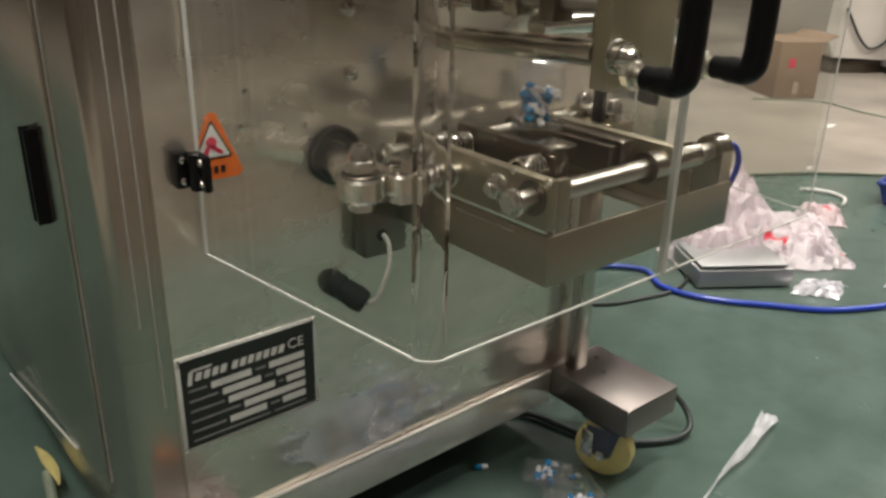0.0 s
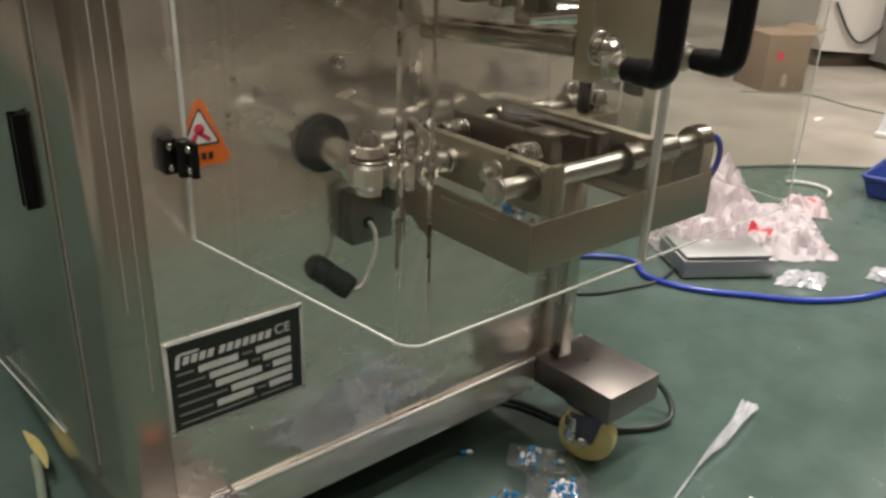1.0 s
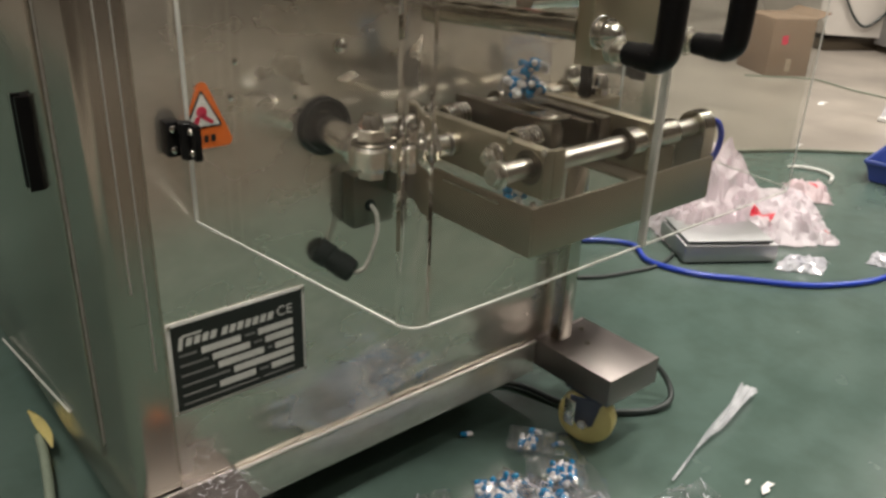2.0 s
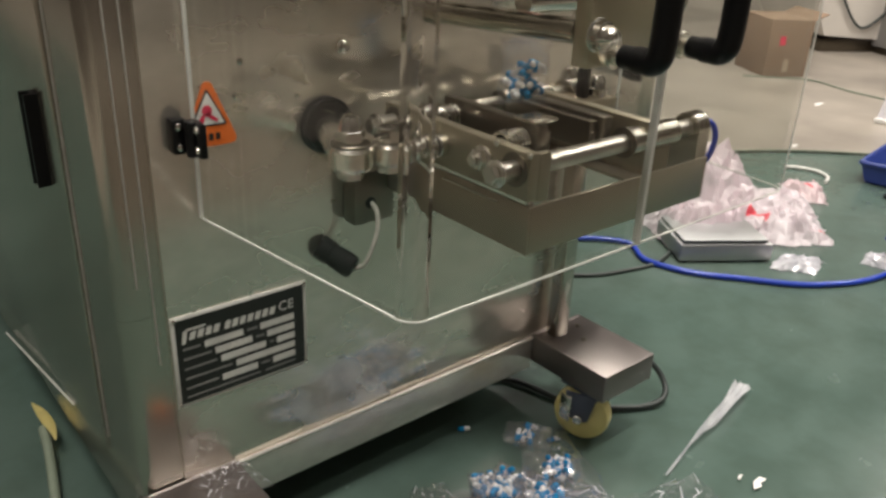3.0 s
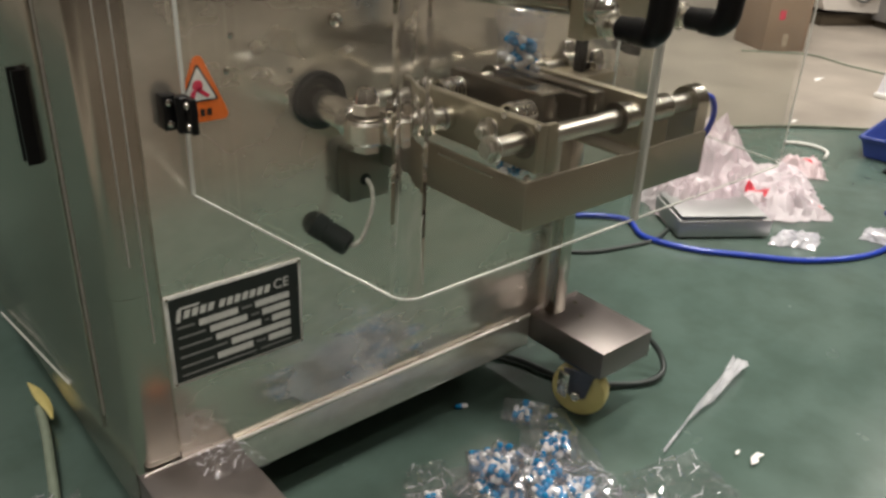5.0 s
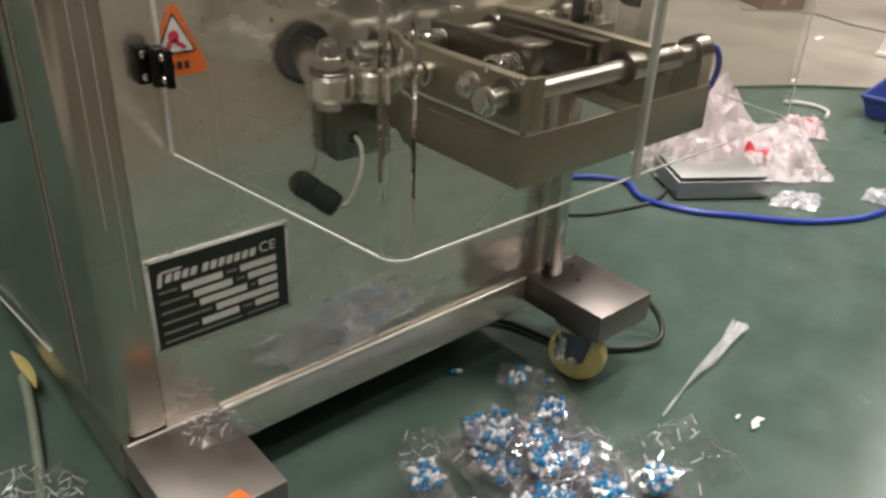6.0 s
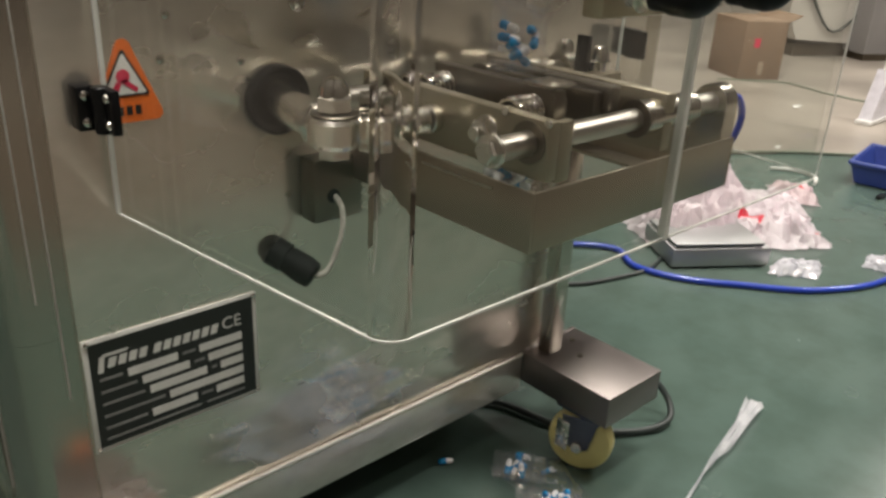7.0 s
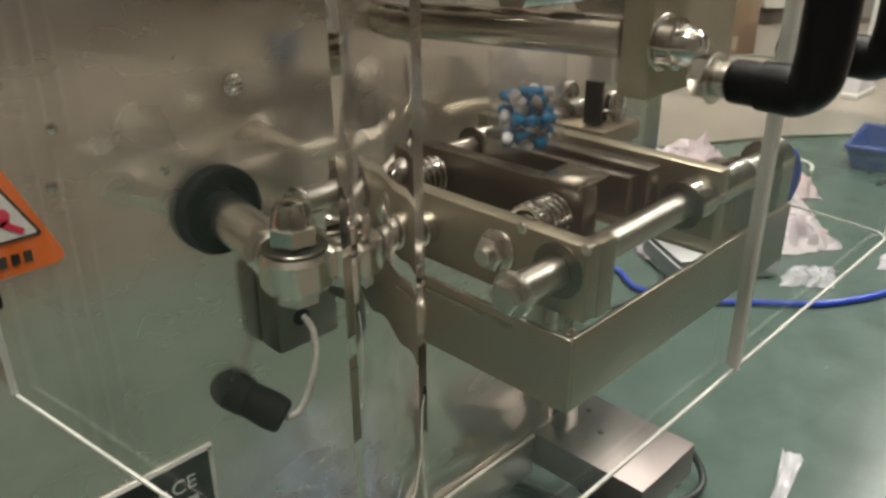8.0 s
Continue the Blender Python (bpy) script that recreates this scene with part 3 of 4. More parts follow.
def build_guard(mc, mirror):
    x_side, x_mid = (0.2985, 0.5735) if not mirror else (0.851, 0.5785)
    z0, z1, th = 0.387, 1.25, 0.0055
    s = 1 if x_mid > x_side else -1
    outer, inner = guard_lines(x_side, x_mid, 0.668, GUARD_Y, 0.017, th)
    bm = extrude_outline(B(), outer + inner[::-1], z0, z1)
    for f in bm.faces:
        if len(f.verts) == 4 and f.calc_area() < 0.01 * (z1 - z0) and f.calc_center_median().y < 0.46 and abs(f.calc_center_median().x - x_mid) > 0.05:
            f.material_index = 1
    door = part("guard_door", bm, [ACRYLIC, ACRYLIC if mirror else ACRYLIC_BEND], mc, "bent clear acrylic guard door with its edge glow painted pale")
    door.visible_shadow = False
    rim = [(a[0] + (b[0] - a[0]) * 0.28, a[1] + (b[1] - a[1]) * 0.28) for a, b in zip(outer, inner)]
    # edge glow of the acrylic, put in as pale opaque strips
    part("lit_edge", extrude_outline(B(), outer + rim[::-1], z0 - 0.0016, z0 - 0.0003), ACRYLIC_EDGE, door)
    part("lit_edge", box(B(), min(x_side, x_side + s * 0.0018), max(x_side, x_side + s * 0.0018), 0.6683, 0.6698, z0, z1), ACRYLIC_EDGE, door)
    part("lit_edge", box(B(), min(x_side - s * 0.0014, x_side - s * 0.0002), max(x_side - s * 0.0014, x_side - s * 0.0002), 0.668, 0.6698, z0, z1), ACRYLIC_EDGE, door)
    if mirror:
        # highlight of the far bend, added as a thin milky strip
        part("bend_shine", box(B(), x_side - 0.0368, x_side - 0.0356, GUARD_Y + 0.0028, GUARD_Y + 0.0040, z0, z1), STRIP_FILM, door, "thin milky strip painted as the shine of the bend")
    else:
        part("edge_strip", box(B(), min(x_mid + 0.0022, x_mid - 0.0016), max(x_mid + 0.0022, x_mid - 0.0016), GUARD_Y - 0.0018, GUARD_Y - 0.0003, z0 - 0.001, z1), STRIP_FILM, door, "milky plastic edge strip")
    part("lit_edge", box(B(), min(x_mid + s * 0.0003, x_mid + s * 0.0018), max(x_mid + s * 0.0003, x_mid + s * 0.0018), GUARD_Y, GUARD_Y + 0.0055, z0, z1), ACRYLIC_EDGE, door)
    # black bow handle on two steel feet
    hx, g = (0.5198 if not mirror else 0.6035), GUARD_Y - 0.423
    pts = [(hx, g + 0.41, 0.5492), (hx, g + 0.402, 0.5492), (hx, g + 0.396, 0.5492), (hx, g + 0.391, 0.5535), (hx, g + 0.3895, 0.561), (hx, g + 0.389, 0.58), (hx, g + 0.389, 0.68),
           (hx, g + 0.389, 0.70), (hx, g + 0.3895, 0.719), (hx, g + 0.391, 0.7275), (hx, g + 0.396, 0.7325), (hx, g + 0.402, 0.734), (hx, g + 0.41, 0.734)]
    h = part("handle", tube(B(), pts, 0.0098, 20, 4), BLACK, door, "black plastic bow handle")
    for z in (0.5492, 0.734):
        part("foot", cyl(B(), (hx, g + 0.4225, z), (hx, g + 0.409, z), 0.0088, 20), BLACK, h)
        part("shank", cyl(B(), (hx, g + 0.4226, z), (hx, g + 0.4287, z), 0.0075, 16), ZINC, h)
        part("washer", cyl(B(), (hx, g + 0.4288, z), (hx, g + 0.4308, z), 0.0108, 20), ZINC, h)
        part("handle_nut", hexnut(B(), (hx, g + 0.431, z), (hx, g + 0.439, z), 0.009), CHROME, h)


# ---- jaw drive ----
A_SHIFT = -0.013
SHAFT_Y, SHAFT_Z = 0.478, 0.452
HOLE = Vector((0.428, PY, 0.449))
JOINT_B, JOINT_A = Vector((0.4135, 0.578, 0.452)), Vector((0.394, 0.58, 0.452))
LINK_B = Vector((0.486, 0.568, 0.449))


def build_tray(mc):
    x0, x1, y0, y1, z0, z1, t = 0.485, 0.735, 0.461, PY - 0.006, 0.381, 0.4235, 0.003
    bm = box(B(), x0, x0 + t, y0, y1, z0, z1, 0.0008)
    box(bm, x1 - t, x1, y0, y1, z0, z1, 0.0008)
    box(bm, x0 + t, x1 - t, y0, y0 + t, z0, z1, 0.0008)
    box(bm, x0 + t, x1 - t, y0 + t, y0 + 0.022, z0, z0 + t)
    box(bm, x0 + t, x0 + 0.03, y0 + 0.022, y1, z0, z0 + t)
    box(bm, x1 - 0.03, x1 - t, y0 + 0.022, y1, z0, z0 + t)
    tray = part("tray", bm, STEEL_TRAY, mc, "open stainless frame that carries the jaws")
    for x in (x0 + 0.007, x1 - 0.007):
        part("screw", lathe(B(), (x, y0 + 0.006, z1 - 0.002), (x, y0 + 0.006, z1 + 0.005), [(0, 0.003), (0.003, 0.003), (0.005, 0.002), (0.0055, 0)], 12), ZINC, tray)
    part("slot_flange", box(B(), x0 - 0.0018, x0 - 0.0002, 0.497, 0.568, 0.4165, 0.4185), STEEL_PART, tray)
    for y in (SHAFT_Y, 0.64):
        part("shaft", cyl(B(), (0.462, y, SHAFT_Z), (0.735, y, SHAFT_Z), 0.0082, 28), SHAFT_STEEL, mc, "polished guide shaft")
        lug = part("shaft_end", cyl(B(), (0.4623, y, SHAFT_Z), (0.4595, y, SHAFT_Z), 0.0115), ZINC, mc)
        part("shaft_bolt", hexnut(B(), (0.4593, y, SHAFT_Z), (0.4535, y, SHAFT_Z), 0.0085), ZINC, lug)
        bm = extrude_outline(B(), [(y - 0.015, 0.40), (y + 0.015, 0.40)] + [(y + 0.015 * math.cos(radians(18 * k)), SHAFT_Z + 0.015 * math.sin(radians(18 * k))) for k in range(11)], 0.715, 0.733, "x")
        part("shaft_support", bm, STEEL_PART, mc)


def build_carriage(mc):
    """The driven left plate with its nuts and springs; it slides along the shafts. Built in its inner place."""
    x0, x1, y0, y1, z0, z1 = 0.495, 0.506, 0.4615, 0.655, 0.4285, 0.4685
    pl = part("left_carriage", box(B(), x0, x1, y0, y1, z0, z1, 0.0012), STEEL_CARRIAGE, mc, "thick stainless carriage plate of the sealing jaws")
    part("front_tab", box(B(), x1 + 0.0003, x1 + 0.014, y0 + 0.0003, y0 + 0.007, 0.426, z1 - 0.001, 0.0015), STEEL_CARRIAGE, pl)
    for y in (SHAFT_Y, 0.64):
        part("bush", lathe(B(), (x0 - 0.0012, y, SHAFT_Z), (x0 + 0.001, y, SHAFT_Z), [(0, 0.0084), (0, 0.0145), (0.002, 0.0145), (0.002, 0.0084), (0, 0.0084)], 28), DARK_STEEL, pl)
    for y in (0.516, 0.600):
        part("washer", cyl(B(), (x0 - 0.0002, y, 0.451), (x0 - 0.0022, y, 0.451), 0.0115), ZINC, pl)
        part("nut", hexnut(B(), (x0 - 0.0024, y, 0.451), (x0 - 0.0088, y, 0.451), 0.0095), ZINC, pl)
        part("stud", cyl(B(), (x0 - 0.009, y, 0.451), (x0 - 0.0135, y, 0.451), 0.0052), ZINC, pl)
    for y in (0.5, 0.462):
        part("screw", cyl(B(), (x0 - 0.0002, y, 0.468), (x0 - 0.002, y, 0.468), 0.003, 14), ZINC, pl)
    for y in (0.508, 0.598):
        part("spring", spring(B(), (x1 + 0.0005, y, 0.463), (0.5335, y, 0.463), 0.0098, 0.0019, 6), CHROME, pl, "bright coil spring")
        part("spring_rod", cyl(B(), (x1 + 0.0005, y, 0.463), (0.5335, y, 0.463), 0.006), STEEL_PART, pl)
    bm = box(B(), 0.534, 0.546, 0.492, 0.615, 0.44, 0.478, 0.0015)
    box(bm, 0.5455, 0.556, 0.498, 0.609, 0.446, 0.470, 0.001)
    part("sealing_jaw", bm, DARK_STEEL, pl, "dark steel sealing jaw")
    part("jaw_cover", box(B(), 0.531, 0.5595, 0.494, 0.52, 0.4785, 0.4815, 0.001), STEEL_PART, pl)
    part("clevis", cyl(B(), (x0 - 0.0003, LINK_B.y, LINK_B.z), (x0 - 0.009, LINK_B.y, LINK_B.z), 0.0105), ZINC, pl)
    return pl


def build_far_carriage(mc):
    x0, x1, y0, y1, z0, z1 = 0.632, 0.644, 0.466, 0.655, 0.426, 0.470
    pl = part("right_carriage", box(B(), x0, x1, y0, y1, z0, z1, 0.0012), STEEL_CARRIAGE, mc, "thick stainless carriage plate of the opposite jaw")
    for y in (SHAFT_Y + 0.002, 0.638):
        part("bush", lathe(B(), (0.612, SHAFT_Y if y < 0.5 else 0.64, SHAFT_Z), (0.70, SHAFT_Y if y < 0.5 else 0.64, SHAFT_Z), [(0, 0.0084), (0, 0.0125), (0.001, 0.0135), (0.018, 0.0135), (0.0185, 0.0125), (0.07, 0.0125), (0.071, 0.0115), (0.071, 0.0084), (0, 0.0084)], 28), STEEL_PART, pl)
        part("bush_ring", lathe(B(), (0.6105, SHAFT_Y if y < 0.5 else 0.64, SHAFT_Z), (0.612, SHAFT_Y if y < 0.5 else 0.64, SHAFT_Z), [(0, 0.0084), (0, 0.0142), (0.0014, 0.0142), (0.0014, 0.0084), (0, 0.0084)], 28), DARK_STEEL, pl)
    bm = box(B(), 0.596, 0.61, 0.492, 0.615, 0.44, 0.474, 0.0015)
    box(bm, 0.586, 0.5965, 0.498, 0.609, 0.446, 0.47, 0.001)
    part("sealing_jaw", bm, DARK_STEEL, pl, "dark steel sealing jaw")
    for y in (0.52, 0.59):
        part("stay", cyl(B(), (0.609, y, 0.459), (0.633, y, 0.459), 0.006), ZINC, pl)
        part("acorn_nut", lathe(B(), (0.6442, y, 0.459), (0.665, y, 0.459), [(0, 0), (0, 0.009), (0.006, 0.009), (0.007, 0.0075), (0.012, 0.0065), (0.015, 0.003), (0.0155, 0)], 16), CHROME, pl)
    return pl


def build_drive(mc):
    # rubber boot in the front sheet
    part("boot", lathe(B(), (HOLE.x, PY - 0.004, HOLE.z), (HOLE.x, PY - 0.03, HOLE.z), [(0, 0.0265), (0.007, 0.0265), (0.0085, 0.0255), (0.0085, 0.0235), (0.0035, 0.0205), (0.0015, 0.0135)], 36), RUBBER, mc, "black rubber shaft boot")
    # crank rod, built pointing straight out of the sheet from its pivot
    piv = Vector((HOLE.x, PY - 0.002, HOLE.z))
    ln = (JOINT_B - piv).length
    end = piv + Vector((0, -ln, 0))
    rod = part("crank_rod", cyl(B(), piv, end + Vector((0, 0.017, 0)), 0.0132, 28), BRIGHT_STEEL, mc, "polished crank rod", origin=piv)
    part("lock_nut", hexnut(B(), end + Vector((0, 0.031, 0)), end + Vector((0, 0.019, 0)), 0.0165), ZINC, rod)
    bm = lathe(B(), end + Vector((0, 0, -0.010)), end + Vector((0, 0, 0.010)), [(0, 0), (0, 0.0165), (0.003, 0.0185), (0.017, 0.0185), (0.02, 0.0165), (0.02, 0)], 28)
    part("rod_eye", bm, BRIGHT_STEEL, rod)
    part("eye_washer", cyl(B(), end + Vector((0, 0, 0.0102)), end + Vector((0, 0, 0.0125)), 0.0165), DARK_STEEL, rod)
    part("joint_bolt", hexnut(B(), end + Vector((0, 0, 0.0127)), end + Vector((0, 0, 0.024)), 0.0125), CHROME, rod)
    part("bolt_dome", lathe(B(), end + Vector((0, 0, 0.0238)), end + Vector((0, 0, 0.04)), [(0, 0.0105), (0.006, 0.0098), (0.011, 0.007), (0.0135, 0)], 18), CHROME, rod)
    part("joint_nut", hexnut(B(), end + Vector((0, 0, -0.0102)), end + Vector((0, 0, -0.019)), 0.0115), ZINC, rod)
    # link from the joint to the carriage, built along x from its carriage end
    lk = part("link", cyl(B(), LINK_B + Vector((-0.001, 0, 0)), LINK_B + Vector((-0.028, 0, 0)), 0.0095), ZINC, mc, "short threaded link", origin=LINK_B)
    part("link_nut", hexnut(B(), LINK_B + Vector((-0.012, 0, 0)), LINK_B + Vector((-0.019, 0, 0)), 0.0135), CHROME, lk)
    c = LINK_B + Vector((-0.0445, 0, 0.0))
    bm = lathe(B(), c + Vector((0, 0, -0.009)), c + Vector((0, 0, 0.009)), [(0, 0), (0, 0.0135), (0.002, 0.015), (0.016, 0.015), (0.018, 0.0135), (0.018, 0)], 24)
    part("link_eye", bm, BRIGHT_STEEL, lk)
    part("link_bolt", hexnut(B(), c + Vector((0, 0, 0.0092)), c + Vector((0, 0, 0.023)), 0.0105), CHROME, lk)
    part("link_bolt", hexnut(B(), c + Vector((0, 0, -0.0092)), c + Vector((0, 0, -0.017)), 0.0105), ZINC, lk)
    return rod, lk, piv


def build_sensor(mc):
    sb = part("sensor_block", box(B(), 0.447, 0.495, 0.654, PY - 0.0045, 0.348, 0.402, 0.003), DARK_STEEL, mc, "dark steel sensor block")
    part("cable_hole", cyl(B(), (0.465, 0.6542, 0.370), (0.465, 0.6532, 0.370), 0.006, 18), RUBBER, sb)
    part("braided_cable", tube(B(), [(0.4665, 0.654, 0.370), (0.4675, 0.646, 0.362), (0.4645, 0.641, 0.345), (0.457, 0.640, 0.326), (0.449, 0.641, 0.312), (0.441, 0.647, 0.307)], 0.0023, 10), BRAID, mc, "thin braided metal cable")
    part("cable_gland", lathe(B(), (0.4205, PY - 0.004, 0.326), (0.443, 0.645, 0.3055), [(0, 0.0125), (0.012, 0.0125), (0.013, 0.0115), (0.03, 0.0125), (0.038, 0.0115), (0.04, 0.009), (0.04, 0)], 22), RUBBER, mc, "black rubber cable gland")


def build_upper(mc):
    """Film pull unit above the jaws."""
    part("cross_bar", cyl(B(), (0.549, PY - 0.0042, 0.5455), (0.549, 0.4835, 0.5545), 0.0105, 26), STEEL_PART, mc, "round stainless cross bar")
    part("cross_bar", cyl(B(), (0.549, PY - 0.0042, 0.5825), (0.549, 0.4835, 0.590), 0.006, 20), SHAFT_STEEL, mc, "thin stainless cross bar")
    for y in (0.652, 0.612, 0.572, 0.53):
        part("clamp_block", box(B(), 0.537, 0.561, y - 0.009, y + 0.009, 0.5735, 0.604, 0.0025), DARK_STEEL if y in (0.612, 0.53) else STEEL_PART, mc)
    v = part("bearing_plate", box(B(), 0.5405, 0.622, 0.466, 0.483, 0.528, 0.80, 0.0018), STEEL_PLATE, mc, "thick upright stainless bearing plate")
    part("bearing_block", box(B(), 0.6055, 0.634, 0.495, 0.54, 0.54, 0.80, 0.002), STEEL_PART, mc, "stainless bearing block")
    part("washer", cyl(B(), (0.549, 0.4658, 0.5545), (0.549, 0.464, 0.5545), 0.0135, 24), ZINC, v)
    part("acorn_nut", lathe(B(), (0.549, 0.4638, 0.5545), (0.549, 0.43, 0.5545), [(0, 0), (0, 0.0118), (0.007, 0.0118), (0.008, 0.0098), (0.014, 0.0088), (0.0185, 0.0055), (0.0205, 0)], 20), CHROME, v)
    part("acorn_nut", lathe(B(), (0.6342, 0.52, 0.56), (0.656, 0.52, 0.56), [(0, 0), (0, 0.009), (0.007, 0.009), (0.008, 0.0075), (0.014, 0.006), (0.016, 0)], 20), CHROME, v)
    for x, y, r, h in ((0.565, 0.60, 0.016, 0.045), (0.575, 0.65, 0.016, 0.045), (0.48, 0.62, 0.013, 0.035)):
        part("pull_roller", cyl(B(), (x, y, 0.598), (x, y, 0.598 + h), r, 26, 0.003), STEEL_PART, mc, "small stainless film roller")
    part("drive_housing", box(B(), 0.40, 0.50, 0.645, 0.672, 0.60, 0.78, 0.004), DARK_STEEL, mc, "dark drive housing")
    part("red_cap", cyl(B(), (0.60, 0.612, 0.60), (0.60, 0.612, 0.622), 0.009, 20, 0.002), RED_PRINT, mc, "red plastic cap")
    part("stop_block", box(B(), 0.704, 0.711, 0.600, 0.613, 0.4552, 0.488, 0.001), BLACK, mc)
    part("stop_bar", box(B(), 0.695, 0.745, 0.588, 0.672, 0.44, 0.4545, 0.001), STEEL_PLATE, mc)
    for x, y in ((0.728, 0.604), (0.732, 0.648)):
        part("acorn_nut", lathe(B(), (x, y, 0.4547), (x, y, 0.485), [(0, 0), (0, 0.0115), (0.009, 0.0115), (0.01, 0.0095), (0.018, 0.0085), (0.0225, 0.005), (0.024, 0)], 20), CHROME, mc)
    part("cross_shaft", cyl(B(), (0.60, 0.60, 0.56), (0.84, 0.60, 0.56), 0.012), CHROME, mc, "polished cross shaft")
    part("roller", lathe(B(), (0.70, 0.60, 0.56), (0.82, 0.60, 0.56), [(0, 0.012), (0, 0.03), (0.004, 0.034), (0.03, 0.03), (0.06, 0.034), (0.09, 0.03), (0.116, 0.034), (0.12, 0.03), (0.12, 0.012)], 32), CHROME, mc, "polished grooved roller")
    for x, z in ((0.447, 0.519), (0.447, 0.575), (0.346, 0.515), (0.340, 0.486), (0.400, 0.480), (0.72, 0.52), (0.80, 0.52)):
        part("panel_screw", lathe(B(), (x, PY - 0.0042, z), (x, PY - 0.016, z), [(0, 0.0065), (0.003, 0.0065), (0.004, 0.005), (0.007, 0.005), (0.009, 0.003), (0.0095, 0)] if x == 0.447 else [(0, 0.003), (0.001, 0.0028), (0.002, 0.0015), (0.0022, 0)], 14), CHROME, mc)


def build_air_line(mc):
    part("air_line", tube(B(), [(0.7345, 0.476, 0.458), (0.748, 0.470, 0.452), (0.7535, 0.468, 0.435), (0.751, 0.474, 0.412), (0.742, 0.49, 0.398), (0.737, 0.51, 0.392)], 0.003, 10), BLUE_HOSE, mc, "thin blue air line")
    part("line_fitting", box(B(), 0.7355, 0.757, 0.512, 0.53, 0.418, 0.436, 0.002), ZINC, mc)


def build_machine():
    mc = thing("packaging_machine", (0.575, 1.0, 0.0), "stainless steel vertical packaging machine with clear acrylic guard doors", "machine")
    build_cabinet(mc)
    build_foot(mc, 0.743, True)
    build_foot(mc, 0.219, False)
    build_nameplate(mc)
    build_warning(mc)
    build_hinge(mc)
    build_hinge(mc, True)
    build_guard(mc, False)
    build_guard(mc, True)
    build_tray(mc)
    car = build_carriage(mc)
    far = build_far_carriage(mc)
    rod, lk, piv = build_drive(mc)
    build_sensor(mc)
    build_upper(mc)
    build_air_line(mc)
    return mc, car, far, rod, lk, piv


# ---- capsules and pouches ----
def capsule_mesh():
    """A hard capsule 18 mm long: a blue cap over a white body, with the lip between them."""
    bm = B()
    r1, r2 = 0.0034, 0.0031
    prof = [(0, 0), (0.0006, r1 * 0.6), (0.002, r1 * 0.92), (0.0034, r1), (0.0095, r1), (0.0096, r2), (0.0146, r2), (0.0162, r2 * 0.9), (0.0174, r2 * 0.6), (0.018, 0)]
    lathe(bm, (0, 0, -0.009), (0, 0, 0.009), prof, 12)
    for f in bm.faces:
        f.material_index = 0 if f.calc_center_median().z < 0.0005 else 1
    bmesh.ops.recalc_face_normals(bm, faces=bm.faces)
    me = bpy.data.meshes.new("capsule")
    bm.to_mesh(me)
    bm.free()
    me.materials.append(BLUE_GEL)
    me.materials.append(WHITE_GEL)
    me.polygons.foreach_set("use_smooth", [True] * len(me.polygons))
    return me


CAPSULE = capsule_mesh()


def add_capsule(parent, m):
    ob = new("capsule", CAPSULE)
    ob.parent = parent
    ob.matrix_basis = m
    return ob


def pillow(w, d, h, seed, crumple=0.003, nu=18, nv=22):
    """A thin pillow pouch around the origin: two crimped ends, creased walls."""
    rnd = Vector((seed * 3.1, seed * 1.7, seed * 0.9))
    bm = B()
    rows = []
    for j in range(nv + 1):
        v = j / nv * 2 - 1
        bulge = max(0.0, 1 - abs(v) ** 3)
        ring = []
        for i in range(nu):
            a = 2 * math.pi * i / nu
            x = w / 2 * math.copysign(abs(math.cos(a)) ** 0.7, math.cos(a)) * (1 - 0.06 * bulge)
            y = d / 2 * math.sin(a) * bulge
            p = Vector((x, y, v * h / 2))
            p += crumple * noise.noise_vector(p * 95 + rnd) * (0.35 + bulge)
            ring.append(bm.verts.new(p))
        rows.append(ring)
    for a, b in zip(rows, rows[1:]):
        for i in range(nu):
            k = (i + 1) % nu
            bm.faces.new((a[i], a[k], b[k], b[i]))
    return bm


def pouch(origin, seed, turn=None, count=16, label="clear film pouch filled with blue and white capsules", spread=(0.014, 0.006, 0.016), w=0.05, d=0.022, h=0.07):
    rnd = random.Random(seed)
    t = thing("capsule_pouch", origin, label, "pouch", "capsule pouches")
    bm = pillow(w, d, h, seed)
    me = bpy.data.meshes.new("film")
    bm.to_mesh(me)
    bm.free()
    me.materials.append(POUCH_FILM)
    me.polygons.foreach_set("use_smooth", [True] * len(me.polygons))
    f = new("film", me)
    f.parent = t
    caps = []
    for k in range(count):
        m = pose(rnd.uniform(-1, 1) * spread[0], rnd.uniform(-1, 1) * spread[1], -h * 0.12 + rnd.uniform(-1, 1) * spread[2], rnd.uniform(50, 130) + rnd.choice((0, 180)), rnd.uniform(0, 50), rnd.uniform(0, 360))
        caps.append((add_capsule(t, m), m))
    if turn is not None:
        t.matrix_basis = Matrix.Translation(origin) @ turn
    return t, caps


